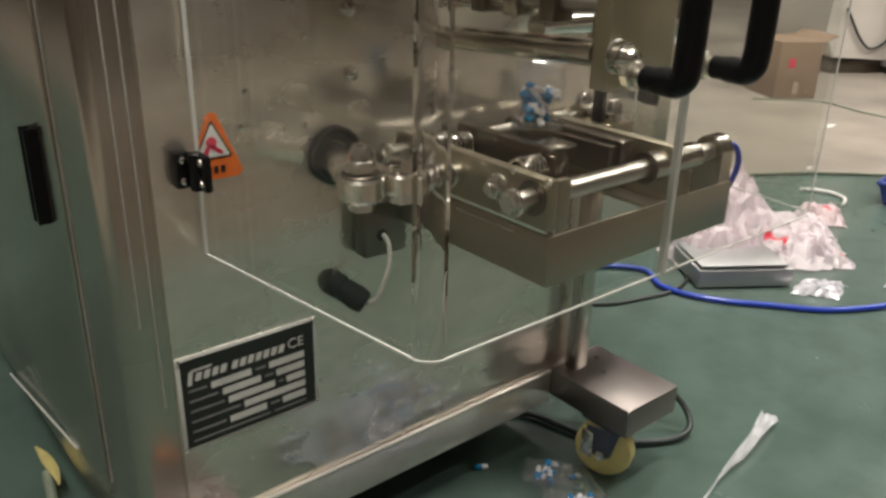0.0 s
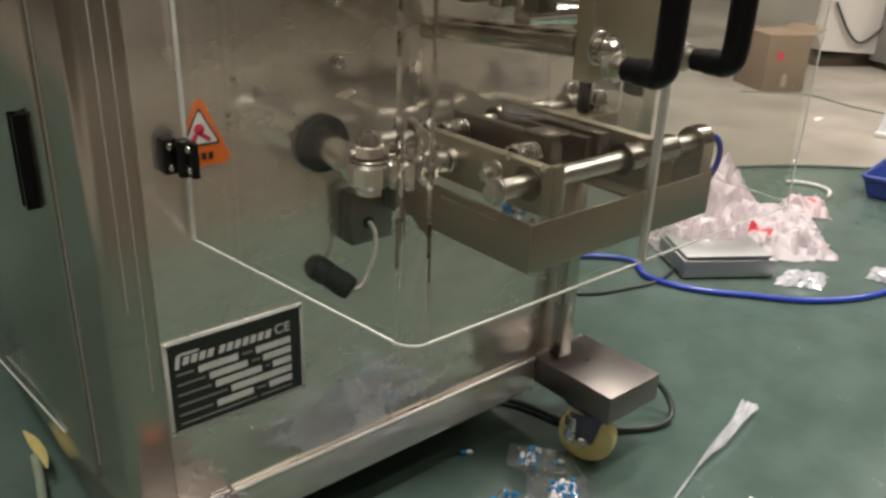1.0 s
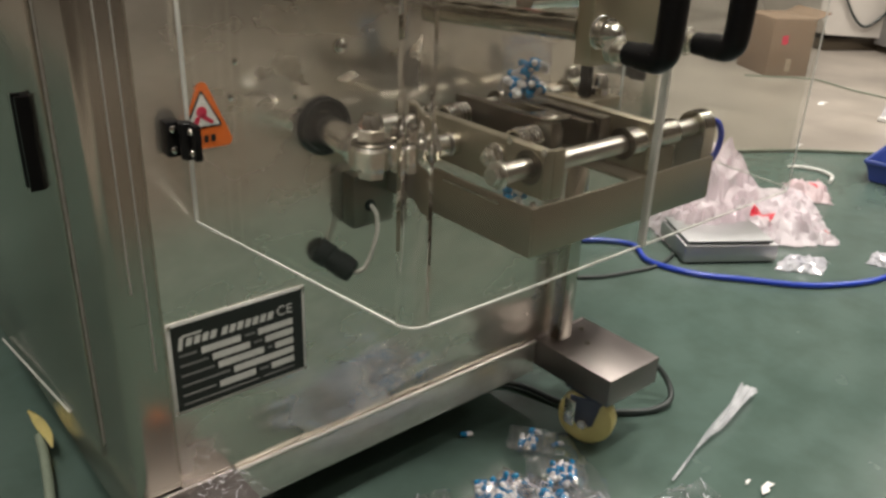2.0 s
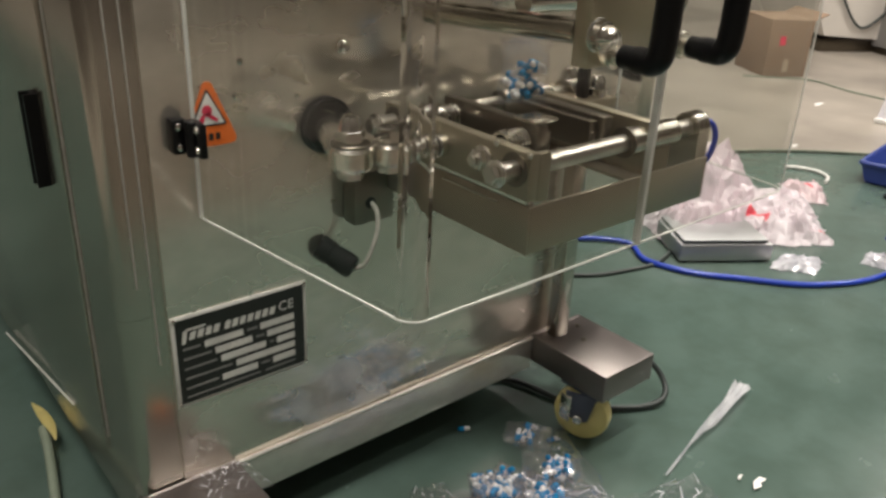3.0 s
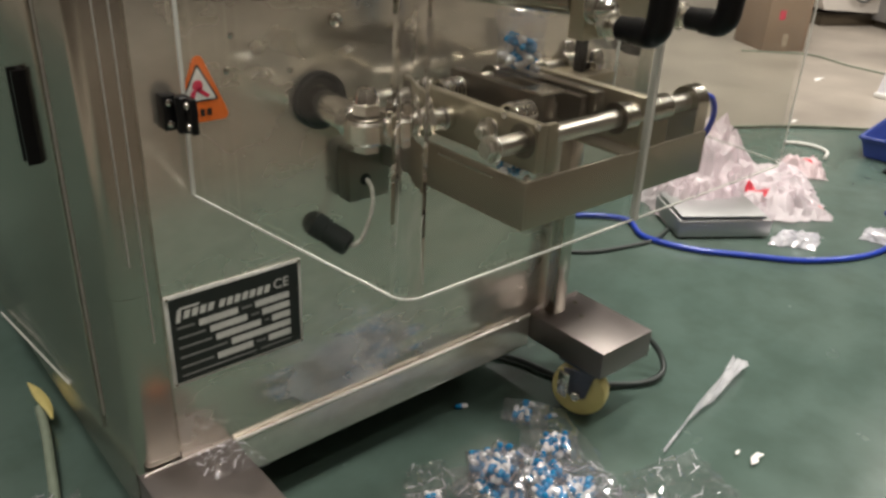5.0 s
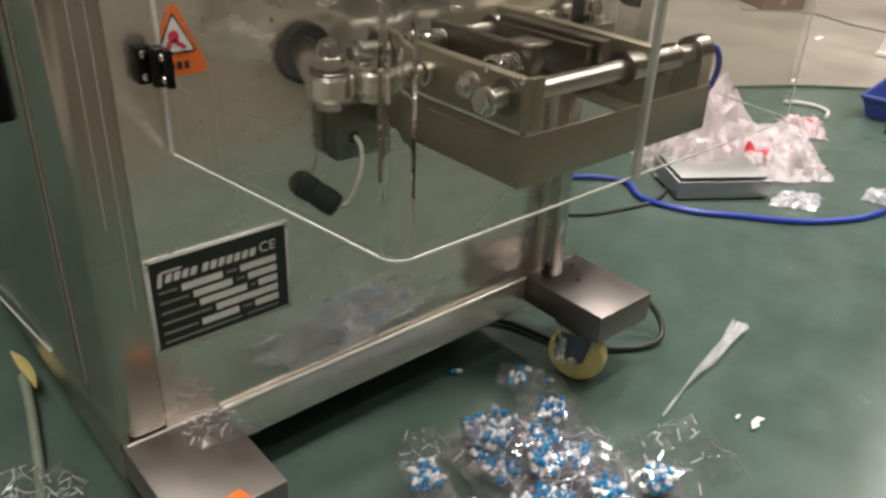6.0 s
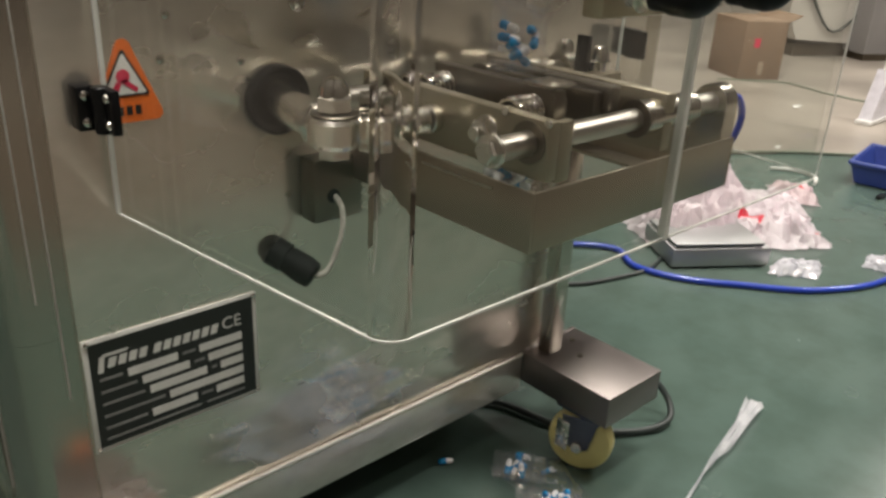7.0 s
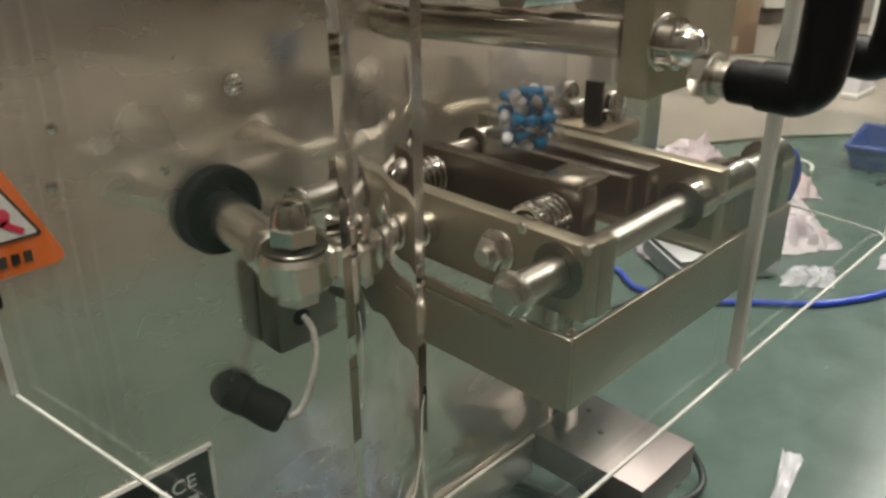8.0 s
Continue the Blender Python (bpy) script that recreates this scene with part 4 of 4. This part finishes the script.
def crumpled_sheet(name, corners, height, material, label, category, seed, nu=40, nv=40, folds=7.0, edge=0.012, tuck=0.05, facet=False, glint_share=0.0, base=0.0):
    """A creased sheet of plastic lying on the floor or on a thing at height base over a quadrilateral."""
    a, b, c, d = (Vector((*p, 0)) for p in corners)
    off = Vector((seed * 7.3, seed * 2.9, 0))
    bm = B()
    grid = []
    for j in range(nv + 1):
        row = []
        for i in range(nu + 1):
            u, v = i / nu, j / nv
            p = (a * (1 - u) + b * u) * (1 - v) + (d * (1 - u) + c * u) * v
            rim = min(1.0, 6 * min(u, 1 - u, v, 1 - v))
            q = p * folds + off
            soft = 0.5 + 0.5 * noise.noise(q * 0.55)
            c1 = 1 - 2.2 * abs(noise.noise(q + 0.35 * noise.noise_vector(q * 2)))
            c2 = 1 - 2.2 * abs(noise.noise(q * 2.3 + Vector((5, 1, 3))))
            c3 = 1 - 2.2 * abs(noise.noise(q * 5.1 + Vector((2, 8, 3))))
            z = height * (0.12 + 0.88 * rim) * max(0.0, 0.55 * soft + 0.3 * c1 + 0.18 * c2 * rim + 0.07 * c3 * rim)
            side = noise.noise_vector(q * 1.3) * tuck
            if facet:
                side = noise.noise_vector(Vector((i * 3.7, j * 5.3, seed))) * tuck
                z += height * 0.35 * rim * noise.noise(Vector((i * 2.1, j * 4.9, seed + 3)))
            row.append(bm.verts.new((p.x + side.x, p.y + side.y, base + 0.003 + max(0.0, z))))
        grid.append(row)
    for j in range(nv):
        for i in range(nu):
            bm.faces.new((grid[j][i], grid[j][i + 1], grid[j + 1][i + 1], grid[j + 1][i]))
    o = sum((a, b, c, d), Vector()) / 4
    if facet:
        bmesh.ops.triangulate(bm, faces=bm.faces[:], quad_method="SHORT_EDGE")
    glints_bm = B()
    # glints put in as thin white tubes along some sharp folds
    if glint_share:
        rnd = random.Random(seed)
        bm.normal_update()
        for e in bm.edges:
            if len(e.link_faces) == 2 and e.calc_face_angle(0.0) > 0.45 and rnd.random() < glint_share:
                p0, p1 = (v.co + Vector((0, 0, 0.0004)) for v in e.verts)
                tube(glints_bm, [p0, p1], rnd.uniform(0.0001, 0.00055), 4, 2, False)
    ob = tagged(part(name, bm, material, origin=(o.x, o.y, base)), label, category)
    if facet:
        for f in ob.data.polygons:
            f.use_smooth = False
    if glint_share and glints_bm.verts:
        tagged(part("fold_glint", glints_bm, FOLD_GLINT, ob), "white threads painted as glints along the folds of the film", kind="stuff")
    else:
        glints_bm.free()
    return ob


def build_pile():
    rnd = random.Random(5)
    places = [(0.657, 0.545, 0), (0.586, 0.555, 0), (0.546, 0.54, 0), (0.55, 0.499, 0), (0.474, 0.542, 0), (0.622, 0.465, 0), (0.613, 0.424, 0), (0.60, 0.51, 1), (0.565, 0.53, 1), (0.585, 0.475, 1), (0.52, 0.45, 0), (0.47, 0.47, 0), (0.665, 0.40, 0), (0.56, 0.44, 0)]
    for k, (x, y, up) in enumerate(places):
        turn = Matrix.Rotation(rnd.uniform(0, 6.28), 4, "Z") @ Matrix.Rotation(radians(90 + rnd.uniform(-8, 8)), 4, "X")
        pouch((x, y, 0.022 + 0.018 * up), 20 + k, turn, 40, "clear film pouch of blue and white capsules lying on the floor", (0.0125, 0.0055, 0.0145))
    turn = Matrix.Rotation(0.7, 4, "Z") @ Matrix.Rotation(radians(92), 4, "X")
    pouch((0.689, 0.615, 0.012), 50, turn, 6, "nearly empty film pouch with a few capsules", (0.010, 0.003, 0.010), w=0.05, d=0.014, h=0.06)
    for x, y, a in ((0.717, 0.597, 80), (0.715, 0.633, 20), (0.638, 0.683, 60), (0.70, 0.56, 110)):
        ob = new("capsule", CAPSULE)
        ob.matrix_basis = pose(x, y, 0.0036, 90, 0, a)
        tagged(ob, "loose blue and white capsule on the floor", "capsule", "loose capsules")


# ---- things round the machine ----
def build_scale():
    a, b = Vector((1.326, 0.832, 0)), Vector((1.484, 0.727, 0))
    d = (b - a).normalized()
    back = Vector((-d.y, d.x, 0))
    ang = math.degrees(math.atan2(d.y, d.x))
    w = (b - a).length
    t = thing("weighing_scale", (0, 0, 0), "low metal bench scale standing on the floor", "scale")
    part("base", box(B(), 0, w, 0, 0.135, 0.004, 0.04, 0.004), GREY_STEEL, t)
    part("gap", box(B(), 0.01, w - 0.01, 0.01, 0.125, 0.0402, 0.044), RUBBER, t)
    part("platform", box(B(), 0.004, w - 0.012, 0.003, 0.13, 0.0442, 0.049, 0.002), GREY_STEEL, t, "pale weighing platform")
    for x in (0.015, w - 0.015):
        for y in (0.015, 0.12):
            part("foot", cyl(B(), (x, y, 0), (x, y, 0.0038), 0.008, 12), RUBBER, t)
    t.matrix_basis = pose(a.x, a.y, 0, 0, 0, ang)


def build_bags():
    crumpled_sheet("plastic_bag", ((1.50, 0.80), (1.67, 0.69), (1.90, 0.88), (1.70, 1.08)), 0.062, BAG_PRINTED, "heap of pinkish white plastic bag film with red print", "plastic bag", 3, 22, 22, 9.0, tuck=0.012, facet=True)
    crumpled_sheet("plastic_bag", ((1.50, 1.0), (1.72, 0.88), (1.86, 1.02), (1.66, 1.2)), 0.125, BAG_FILM, "crumpled pinkish white plastic bag on the floor", "plastic bag", 9, 20, 20, 7.0, tuck=0.014, facet=True)
    crumpled_sheet("plastic_bag", ((1.36, 0.88), (1.52, 0.79), (1.66, 0.93), (1.45, 1.04)), 0.10, BAG_FILM, "crumpled pinkish white plastic bag beside the scale", "plastic bag", 5, 18, 18, 9.0, tuck=0.012, facet=True)
    crumpled_sheet("plastic_bag", ((1.85, 0.88), (1.90, 0.82), (2.0, 0.89), (1.94, 0.97)), 0.04, BAG_SMALL, "small pink plastic bag with a red print", "plastic bag", 21, 9, 9, 14.0, tuck=0.01, facet=True)
    crumpled_sheet("plastic_film", ((1.45, 0.71), (1.50, 0.645), (1.575, 0.66), (1.51, 0.725)), 0.02, HAZY_FILM, "crumpled scrap of film on the floor", "plastic film", 23, 12, 12, 16.0, tuck=0.01, facet=True)
    crumpled_sheet("plastic_film", ((1.63, 0.615), (1.645, 0.56), (1.71, 0.58), (1.69, 0.63)), 0.02, HAZY_FILM, "crumpled scrap of film on the floor", "plastic film", 24, 12, 12, 16.0, tuck=0.01, facet=True)
    crumpled_sheet("plastic_film", ((0.262, 0.664), (0.318, 0.664), (0.326, 0.612), (0.272, 0.628)), 0.016, CLEAR_FILM, "crumpled clear film lying on the machine foot", "plastic film", 12, 12, 12, 22.0, tuck=0.006, facet=True, glint_share=0.16, base=0.1148)
    crumpled_sheet("plastic_film", ((0.322, 0.668), (0.352, 0.66), (0.36, 0.60), (0.324, 0.60)), 0.022, CLEAR_FILM, "crumpled clear film on the floor beside the foot", "plastic film", 13, 10, 10, 22.0, tuck=0.008, facet=True, glint_share=0.16)
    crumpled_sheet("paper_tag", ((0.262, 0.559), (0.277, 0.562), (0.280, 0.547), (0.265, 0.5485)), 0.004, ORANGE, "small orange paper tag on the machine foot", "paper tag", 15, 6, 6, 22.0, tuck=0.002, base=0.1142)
    crumpled_sheet("plastic_film", ((0.655, 0.375), (0.775, 0.34), (0.805, 0.435), (0.70, 0.47)), 0.03, CLEAR_FILM, "crumpled clear plastic film on the floor", "plastic film", 14, 13, 13, 16.0, tuck=0.014, facet=True, glint_share=0.09)
    crumpled_sheet("plastic_film", ((0.50, 0.45), (0.66, 0.39), (0.70, 0.50), (0.54, 0.60)), 0.03, PILE_FILM, "crumpled milky plastic film under capsule pouches", "plastic film", 16, 22, 22, 14.0, tuck=0.012, facet=True, glint_share=0.2)
    crumpled_sheet("plastic_film", ((0.53, 0.44), (0.67, 0.42), (0.68, 0.50), (0.56, 0.58)), 0.06, CLEAR_FILM, "crumpled clear plastic film over capsule pouches", "plastic film", 17, 16, 16, 14.0, tuck=0.014, facet=True, glint_share=0.18)
    crumpled_sheet("plastic_film", ((0.468, 0.585), (0.52, 0.57), (0.555, 0.615), (0.50, 0.63)), 0.02, CLEAR_FILM, "crumpled clear plastic film on the floor", "plastic film", 28, 9, 9, 22.0, tuck=0.01, facet=True, glint_share=0.14)
    crumpled_sheet("plastic_film", ((0.66, 0.51), (0.71, 0.50), (0.745, 0.61), (0.67, 0.645)), 0.014, CLEAR_FILM, "thin clear plastic film beside the caster", "plastic film", 29, 10, 10, 16.0, tuck=0.01, facet=True, glint_share=0.12)
    crumpled_sheet("plastic_film", ((0.10, 0.72), (0.2, 0.70), (0.2, 0.80), (0.12, 0.83)), 0.04, CLEAR_FILM, "crumpled clear plastic film on the floor", "plastic film", 18, 14, 14, 18.0, tuck=0.012, facet=True, glint_share=0.22)
    # twisted strip of film with a flattened bright end
    bm = B()
    pts = smooth_path([(0.775, 0.461, 0.006), (0.82, 0.471, 0.007), (0.868, 0.481, 0.009), (0.914, 0.486, 0.012), (0.975, 0.498, 0.012), (1.03, 0.512, 0.006)], 8)
    prev = None
    for i, p in enumerate(pts):
        f = i / (len(pts) - 1)
        wd = 0.0014 + 0.0105 * max(0.0, (f - 0.3) / 0.7)
        row = [bm.verts.new(p + Vector((-0.2 * k * wd, k * wd, 0.007 * abs(math.sin(4 * k + f * 7)) * (0.3 + f)))) for k in (-1, -0.7, -0.4, 0, 0.4, 0.7, 1)]
        if prev:
            for k in range(6):
                bm.faces.new((prev[k], prev[k + 1], row[k + 1], row[k]))
        prev = row
    tagged(part("film_strip", bm, SHINY_STRIP, origin=(0.92, 0.5, 0)), "twisted bright strip of plastic film on the floor", "plastic film")
    for k, (x, y, s) in enumerate(((0.858, 0.385, 0.015), (0.85, 0.405, 0.006), (2.87, 1.34, 0.035), (2.3, 1.12, 0.02))):
        bm = B()
        pts = [(x - s, y - 0.25 * s), (x - 0.1 * s, y - 0.4 * s), (x + 0.2 * s, y - 0.1 * s), (x + s, y - 0.2 * s), (x + 0.8 * s, y + 0.35 * s), (x - 0.2 * s, y + 0.3 * s), (x - 0.5 * s, y + 0.1 * s)]
        extrude_outline(bm, pts, 0.0042, 0.0049)
        tagged(part("paper_scrap", bm, WHITE, origin=(x, y, 0.0045)), "small torn scrap of white paper on the floor", "paper scrap", "paper scraps")


def build_cables():
    tagged(part("blue_hose", tube(B(), [(1.03, 1.06, 0.006), (1.22, 1.03, 0.006), (1.31, 0.95, 0.006), (1.275, 0.875, 0.006), (1.30, 0.79, 0.006), (1.36, 0.714, 0.006), (1.455, 0.617, 0.006), (1.62, 0.56, 0.006), (1.9, 0.60, 0.006), (2.3, 0.5, 0.006)], 0.0055, 12, 8), BLUE_HOSE), "glossy blue air hose lying on the floor", "hose")
    tagged(part("black_cable", tube(B(), [(0.95, 1.1, 0.004), (1.1, 0.92, 0.004), (1.2, 0.87, 0.004), (1.32, 0.86, 0.004), (1.5, 0.95, 0.004)], 0.004, 10, 8), CABLE_GREY), "thin black cable lying on the floor", "cable")
    tagged(part("black_cable", tube(B(), [(0.70, 0.80, 0.006), (0.765, 0.73, 0.006), (0.785, 0.665, 0.006), (0.80, 0.62, 0.006), (0.835, 0.592, 0.006), (0.875, 0.568, 0.006), (0.908, 0.562, 0.012), (0.922, 0.58, 0.03), (0.908, 0.605, 0.055), (0.87, 0.64, 0.07), (0.82, 0.72, 0.05)], 0.0042, 12, 8), CABLE_GREY), "dark cable looping round the machine foot", "cable")
    tagged(part("grey_hose", tube(B(), [(0.14, 0.70, 0.008), (0.165, 0.80, 0.008), (0.183, 0.88, 0.012), (0.195, 0.94, 0.014), (0.202, 0.985, 0.016)], 0.0058, 12, 8), HOSE_GREY), "grey-green hose lying on the floor", "hose")
    tagged(part("thin_cable", tube(B(), [(1.7, 1.5, 0.006), (1.88, 1.32, 0.006), (2.02, 1.226, 0.007), (2.26, 1.082, 0.007), (2.474, 0.905, 0.007), (2.8, 0.72, 0.008)], 0.0022, 8, 8), HOSE_GREY), "thin grey cable along the edge of the lane", "cable")
    tagged(part("thin_cable", tube(B(), [(3.05, 1.75, 0.0075), (3.226, 1.574, 0.0075), (3.205, 1.45, 0.0075), (3.175, 1.343, 0.0075), (3.2, 1.15, 0.0075), (3.5, 0.9, 0.0075)], 0.003, 8, 8), HOSE_GREY), "thin grey cable lying across the lane", "cable")
    tagged(part("white_tube", tube(B(), [(2.05, 0.90, 0.006), (2.10, 0.92, 0.006), (2.12, 0.96, 0.006), (2.11, 1.0, 0.006), (2.08, 1.03, 0.006)], 0.0045, 10, 8), PLATE_GREY), "short curved pale tube on the floor", "tube")
    bm = box(B(), 2.075, 2.115, 0.755, 0.767, 0.001, 0.009, 0.002)
    tagged(part("plastic_offcut", bm, BLACK, origin=(2.09, 0.76, 0)), "small black plastic offcut on the floor", "plastic offcut")
    bm = B()
    pts = smooth_path([(0.206, 0.945, 0.022), (0.208, 0.965, 0.027), (0.207, 0.99, 0.028), (0.206, 1.015, 0.026), (0.204, 1.04, 0.022)], 6)
    prev = None
    for i, p in enumerate(pts):
        f = i / (len(pts) - 1)
        wd = 0.0055 * math.sin(math.pi * min(0.98, max(0.02, f))) + 0.001
        row = [bm.verts.new(p + Vector((k * wd, 0.3 * k * wd, -0.25 * wd * k * k))) for k in (-1, -0.5, 0, 0.5, 1)]
        if prev:
            for k in range(4):
                bm.faces.new((prev[k], prev[k + 1], row[k + 1], row[k]))
        prev = row
    r = bmesh.ops.solidify(bm, geom=bm.faces[:], thickness=0.002)
    tagged(part("yellow_offcut", bm, YELLOW, origin=(0.2, 1.0, 0.02)), "curved pale yellow plastic offcut on a hose", "plastic offcut")


def build_bin(x, y, ang, label):
    w, d, h = 0.32, 0.22, 0.05
    t = thing("plastic_bin", (0, 0, 0), label, "bin", "blue bins")
    bm = B()
    lo, hi = 0.9, 1.0
    def ring(s, z, inset=0.0):
        return [bm.verts.new(((sx * (w / 2 * s - inset)), (sy * (d / 2 * s - inset)), z)) for sx, sy in ((-1, -1), (1, -1), (1, 1), (-1, 1))]
    rings = [ring(lo, 0.0), ring(hi, h), ring(hi, h, 0.006), ring(lo, 0.006, 0.006)]
    for a, b in zip(rings, rings[1:]):
        for i in range(4):
            j = (i + 1) % 4
            bm.faces.new((a[i], a[j], b[j], b[i]))
    bm.faces.new(rings[0][::-1]), bm.faces.new(rings[-1])
    part("tub", bm, BLUE_BIN, t)
    part("rim", tube(B(), [(-w / 2, -d / 2, h), (w / 2, -d / 2, h), (w / 2, d / 2, h), (-w / 2, d / 2, h), (-w / 2, -d / 2, h)], 0.006, 8, smooth=False), BLUE_BIN, t)
    part("carry_handle", tube(B(), [(-0.1, d / 2, h), (-0.08, d / 2, h + 0.03), (0.0, d / 2, h + 0.04), (0.08, d / 2, h + 0.03), (0.1, d / 2, h)], 0.006, 10), BLACK, t, "black carry handle")
    t.matrix_basis = pose(x, y, 0.004, 0, 0, ang)


def build_background():
    t = thing("cardboard_box", (0, 0, 0), "brown cardboard box with an open flap, standing on the floor", "box")
    part("box_body", box(B(), 0, 0.18, 0, 0.24, 0, 0.225, 0.003), CARTON, t)
    part("tape", box(B(), 0.078, 0.10, -0.0012, -0.0002, 0.02, 0.07), TAPE, t)
    bm = B()
    extrude_outline(bm, [(0.18, 0.222), (0.183, 0.225), (0.235, 0.245), (0.233, 0.249)], 0.0, 0.24, "y")
    part("flap", bm, CARTON, t)
    part("red_print", box(B(), 0.045, 0.07, -0.0012, -0.0002, 0.125, 0.16), RED_PRINT, t)
    t.matrix_basis = pose(3.121, 1.704, 0.004, 0, 0, -31)
    # far pale machine on legs
    t = thing("pale_machine", (0, 0, 0), "off-white machine housing on a dark plinth at the far lane", "machine")
    bm = extrude_outline(B(), [(0, 0.08), (0.34, 0.06), (0.38, 0.09), (0.38, 0.9), (-0.02, 0.9), (-0.06, 0.2)], 0, 0.5, "y")
    part("housing", bm, PALE_PAINT, t)
    part("plinth", box(B(), 0.02, 0.34, 0.03, 0.45, 0.0, 0.058, 0.004), DARK_STEEL, t)
    part("hanging_cable", tube(B(), [(0.02, -0.01, 0.3), (0.12, -0.012, 0.16), (0.2, -0.012, 0.12), (0.3, -0.012, 0.2), (0.36, -0.01, 0.32)], 0.006, 8), CABLE_GREY, t)
    t.matrix_basis = pose(3.9, 1.86, 0.004, 0, 0, -28)
    t = thing("grey_cabinet", (0, 0, 0), "grey steel control cabinet at the far lane", "cabinet")
    part("body", box(B(), 0, 0.5, 0, 0.5, 0.03, 1.3, 0.01), GREY_PAINT, t)
    part("plinth", box(B(), 0.02, 0.48, 0.02, 0.48, 0, 0.0298), DARK_STEEL, t)
    t.matrix_basis = pose(4.1, 1.62, 0.004, 0, 0, -28)
    # dustpan-like white cone with a stick
    t = thing("broom", (2.87, 1.09, 0.004), "white plastic broom head with a thin upright stick", "broom")
    bm = extrude_outline(B(), [(2.80, 0.004), (2.96, 0.004), (2.90, 0.17), (2.87, 0.17)], 1.07, 1.11, "y")
    part("head", bm, HAZY_FILM, t)
    part("lip", box(B(), 2.795, 2.965, 1.065, 1.115, 0.0045, 0.02, 0.003), WHITE, t)
    part("stick", tube(B(), [(2.885, 1.09, 0.16), (2.91, 1.09, 0.6), (2.93, 1.09, 1.1)], 0.009, 12), WHITE, t)
    build_bin(2.276, 0.723, -81, "blue plastic bin with a black carry handle on the floor")
    build_bin(1.76, 0.42, -30, "blue plastic bin standing on the green floor")


build_hall()
build_lights()
machine, carriage, far_carriage, crank_rod, link, ROD_PIVOT = build_machine()
build_pile()
build_scale()
build_bags()
build_cables()
build_background()

# capsule pouches that pass through the jaws
POUCH_X, POUCH_Y, POUCH_UP, POUCH_LOW = 0.565, 0.557, 0.507, 0.408
travelling = [pouch((POUCH_X, POUCH_Y, POUCH_UP), 60 + k, None, 30, spread=(0.0125, 0.0055, 0.0145), w=0.046, d=0.022, h=0.06) for k in range(5)]


def drive_rows(place):
    """Rows through the clip: the jaws stand open, close, and open again."""
    rows = []
    for t, s in ((0.0, 0), (0.62, 0), (0.74, 0.55), (0.88, 1), (2.35, 1), (2.5, 0.5), (2.65, 0), (3.47, 0), (3.6, 0.55), (3.75, 1), (5.25, 1), (5.4, 0.5), (5.55, 0), (6.32, 0), (6.45, 0.55), (6.6, 1), (8.0, 1)):
        rows.append((t, place(s)))
    return rows


def motions():
    def slide(s):
        return pose(A_SHIFT * (1 - s), 0, 0)

    def slide_far(s):
        return pose(-A_SHIFT * 0.6 * (1 - s), 0, 0)

    def crank(s):
        j = JOINT_A.lerp(JOINT_B, s) - ROD_PIVOT
        return Matrix.Translation(ROD_PIVOT - ORIGIN[machine]) @ Matrix.Rotation(math.atan2(j.x, -j.y), 4, "Z")

    def swing(s):
        j = JOINT_A.lerp(JOINT_B, s)
        e = LINK_B + Vector((A_SHIFT * (1 - s), 0, 0))
        d = e - j
        return Matrix.Translation(e - ORIGIN[machine]) @ Matrix.Rotation(math.atan2(d.y, d.x), 4, "Z")
    walk(carriage, drive_rows(slide))
    walk(far_carriage, drive_rows(slide_far))
    walk(crank_rod, drive_rows(crank))
    walk(link, drive_rows(swing))
    # pouches: the film is drawn down at these times; each pouch waits above, hangs below, then drops to the heap
    draws = (-2.72, 0.14, 3.04, 5.94, 8.66)
    for k, (p, caps) in enumerate(travelling):
        td = draws[k]
        before = draws[k - 1] if k else td - 2.9
        keys = [(-20.0, POUCH_UP + 0.4), (before, POUCH_UP + 0.4), (before + 0.1, POUCH_UP), (td, POUCH_UP), (td + 0.1, POUCH_LOW), (td + 2.36, POUCH_LOW), (td + 2.62, 0.03), (td + 20, 0.03)]

        def height(t):
            for (ta, za), (tb, zb) in zip(keys, keys[1:]):
                if ta <= t <= tb:
                    return za + (zb - za) * (t - ta) / (tb - ta)
            return POUCH_UP
        times = sorted({0.0, 8.0, *(t for t, _ in keys if 0 < t < 8)})
        walk(p, [(t, pose(POUCH_X, POUCH_Y, height(t), 78 if t > td + 2.6 else 0, 0, -38)) for t in times])
        # the capsules of a pouch come down the tube one after another
        for i, (c, m) in enumerate(caps):
            ta = td - 1.78 + 0.75 * (i / len(caps)) ** 1.3
            rows = []
            for t in sorted({0.0, 8.0, *(u for u in (ta - 0.12, ta) if 0 < u < 8)}):
                drop = 0.3 if t < ta - 0.001 else 0.0
                rows.append((t, Matrix.Translation((0, 0, drop)) @ m))
            walk(c, rows)


motions()
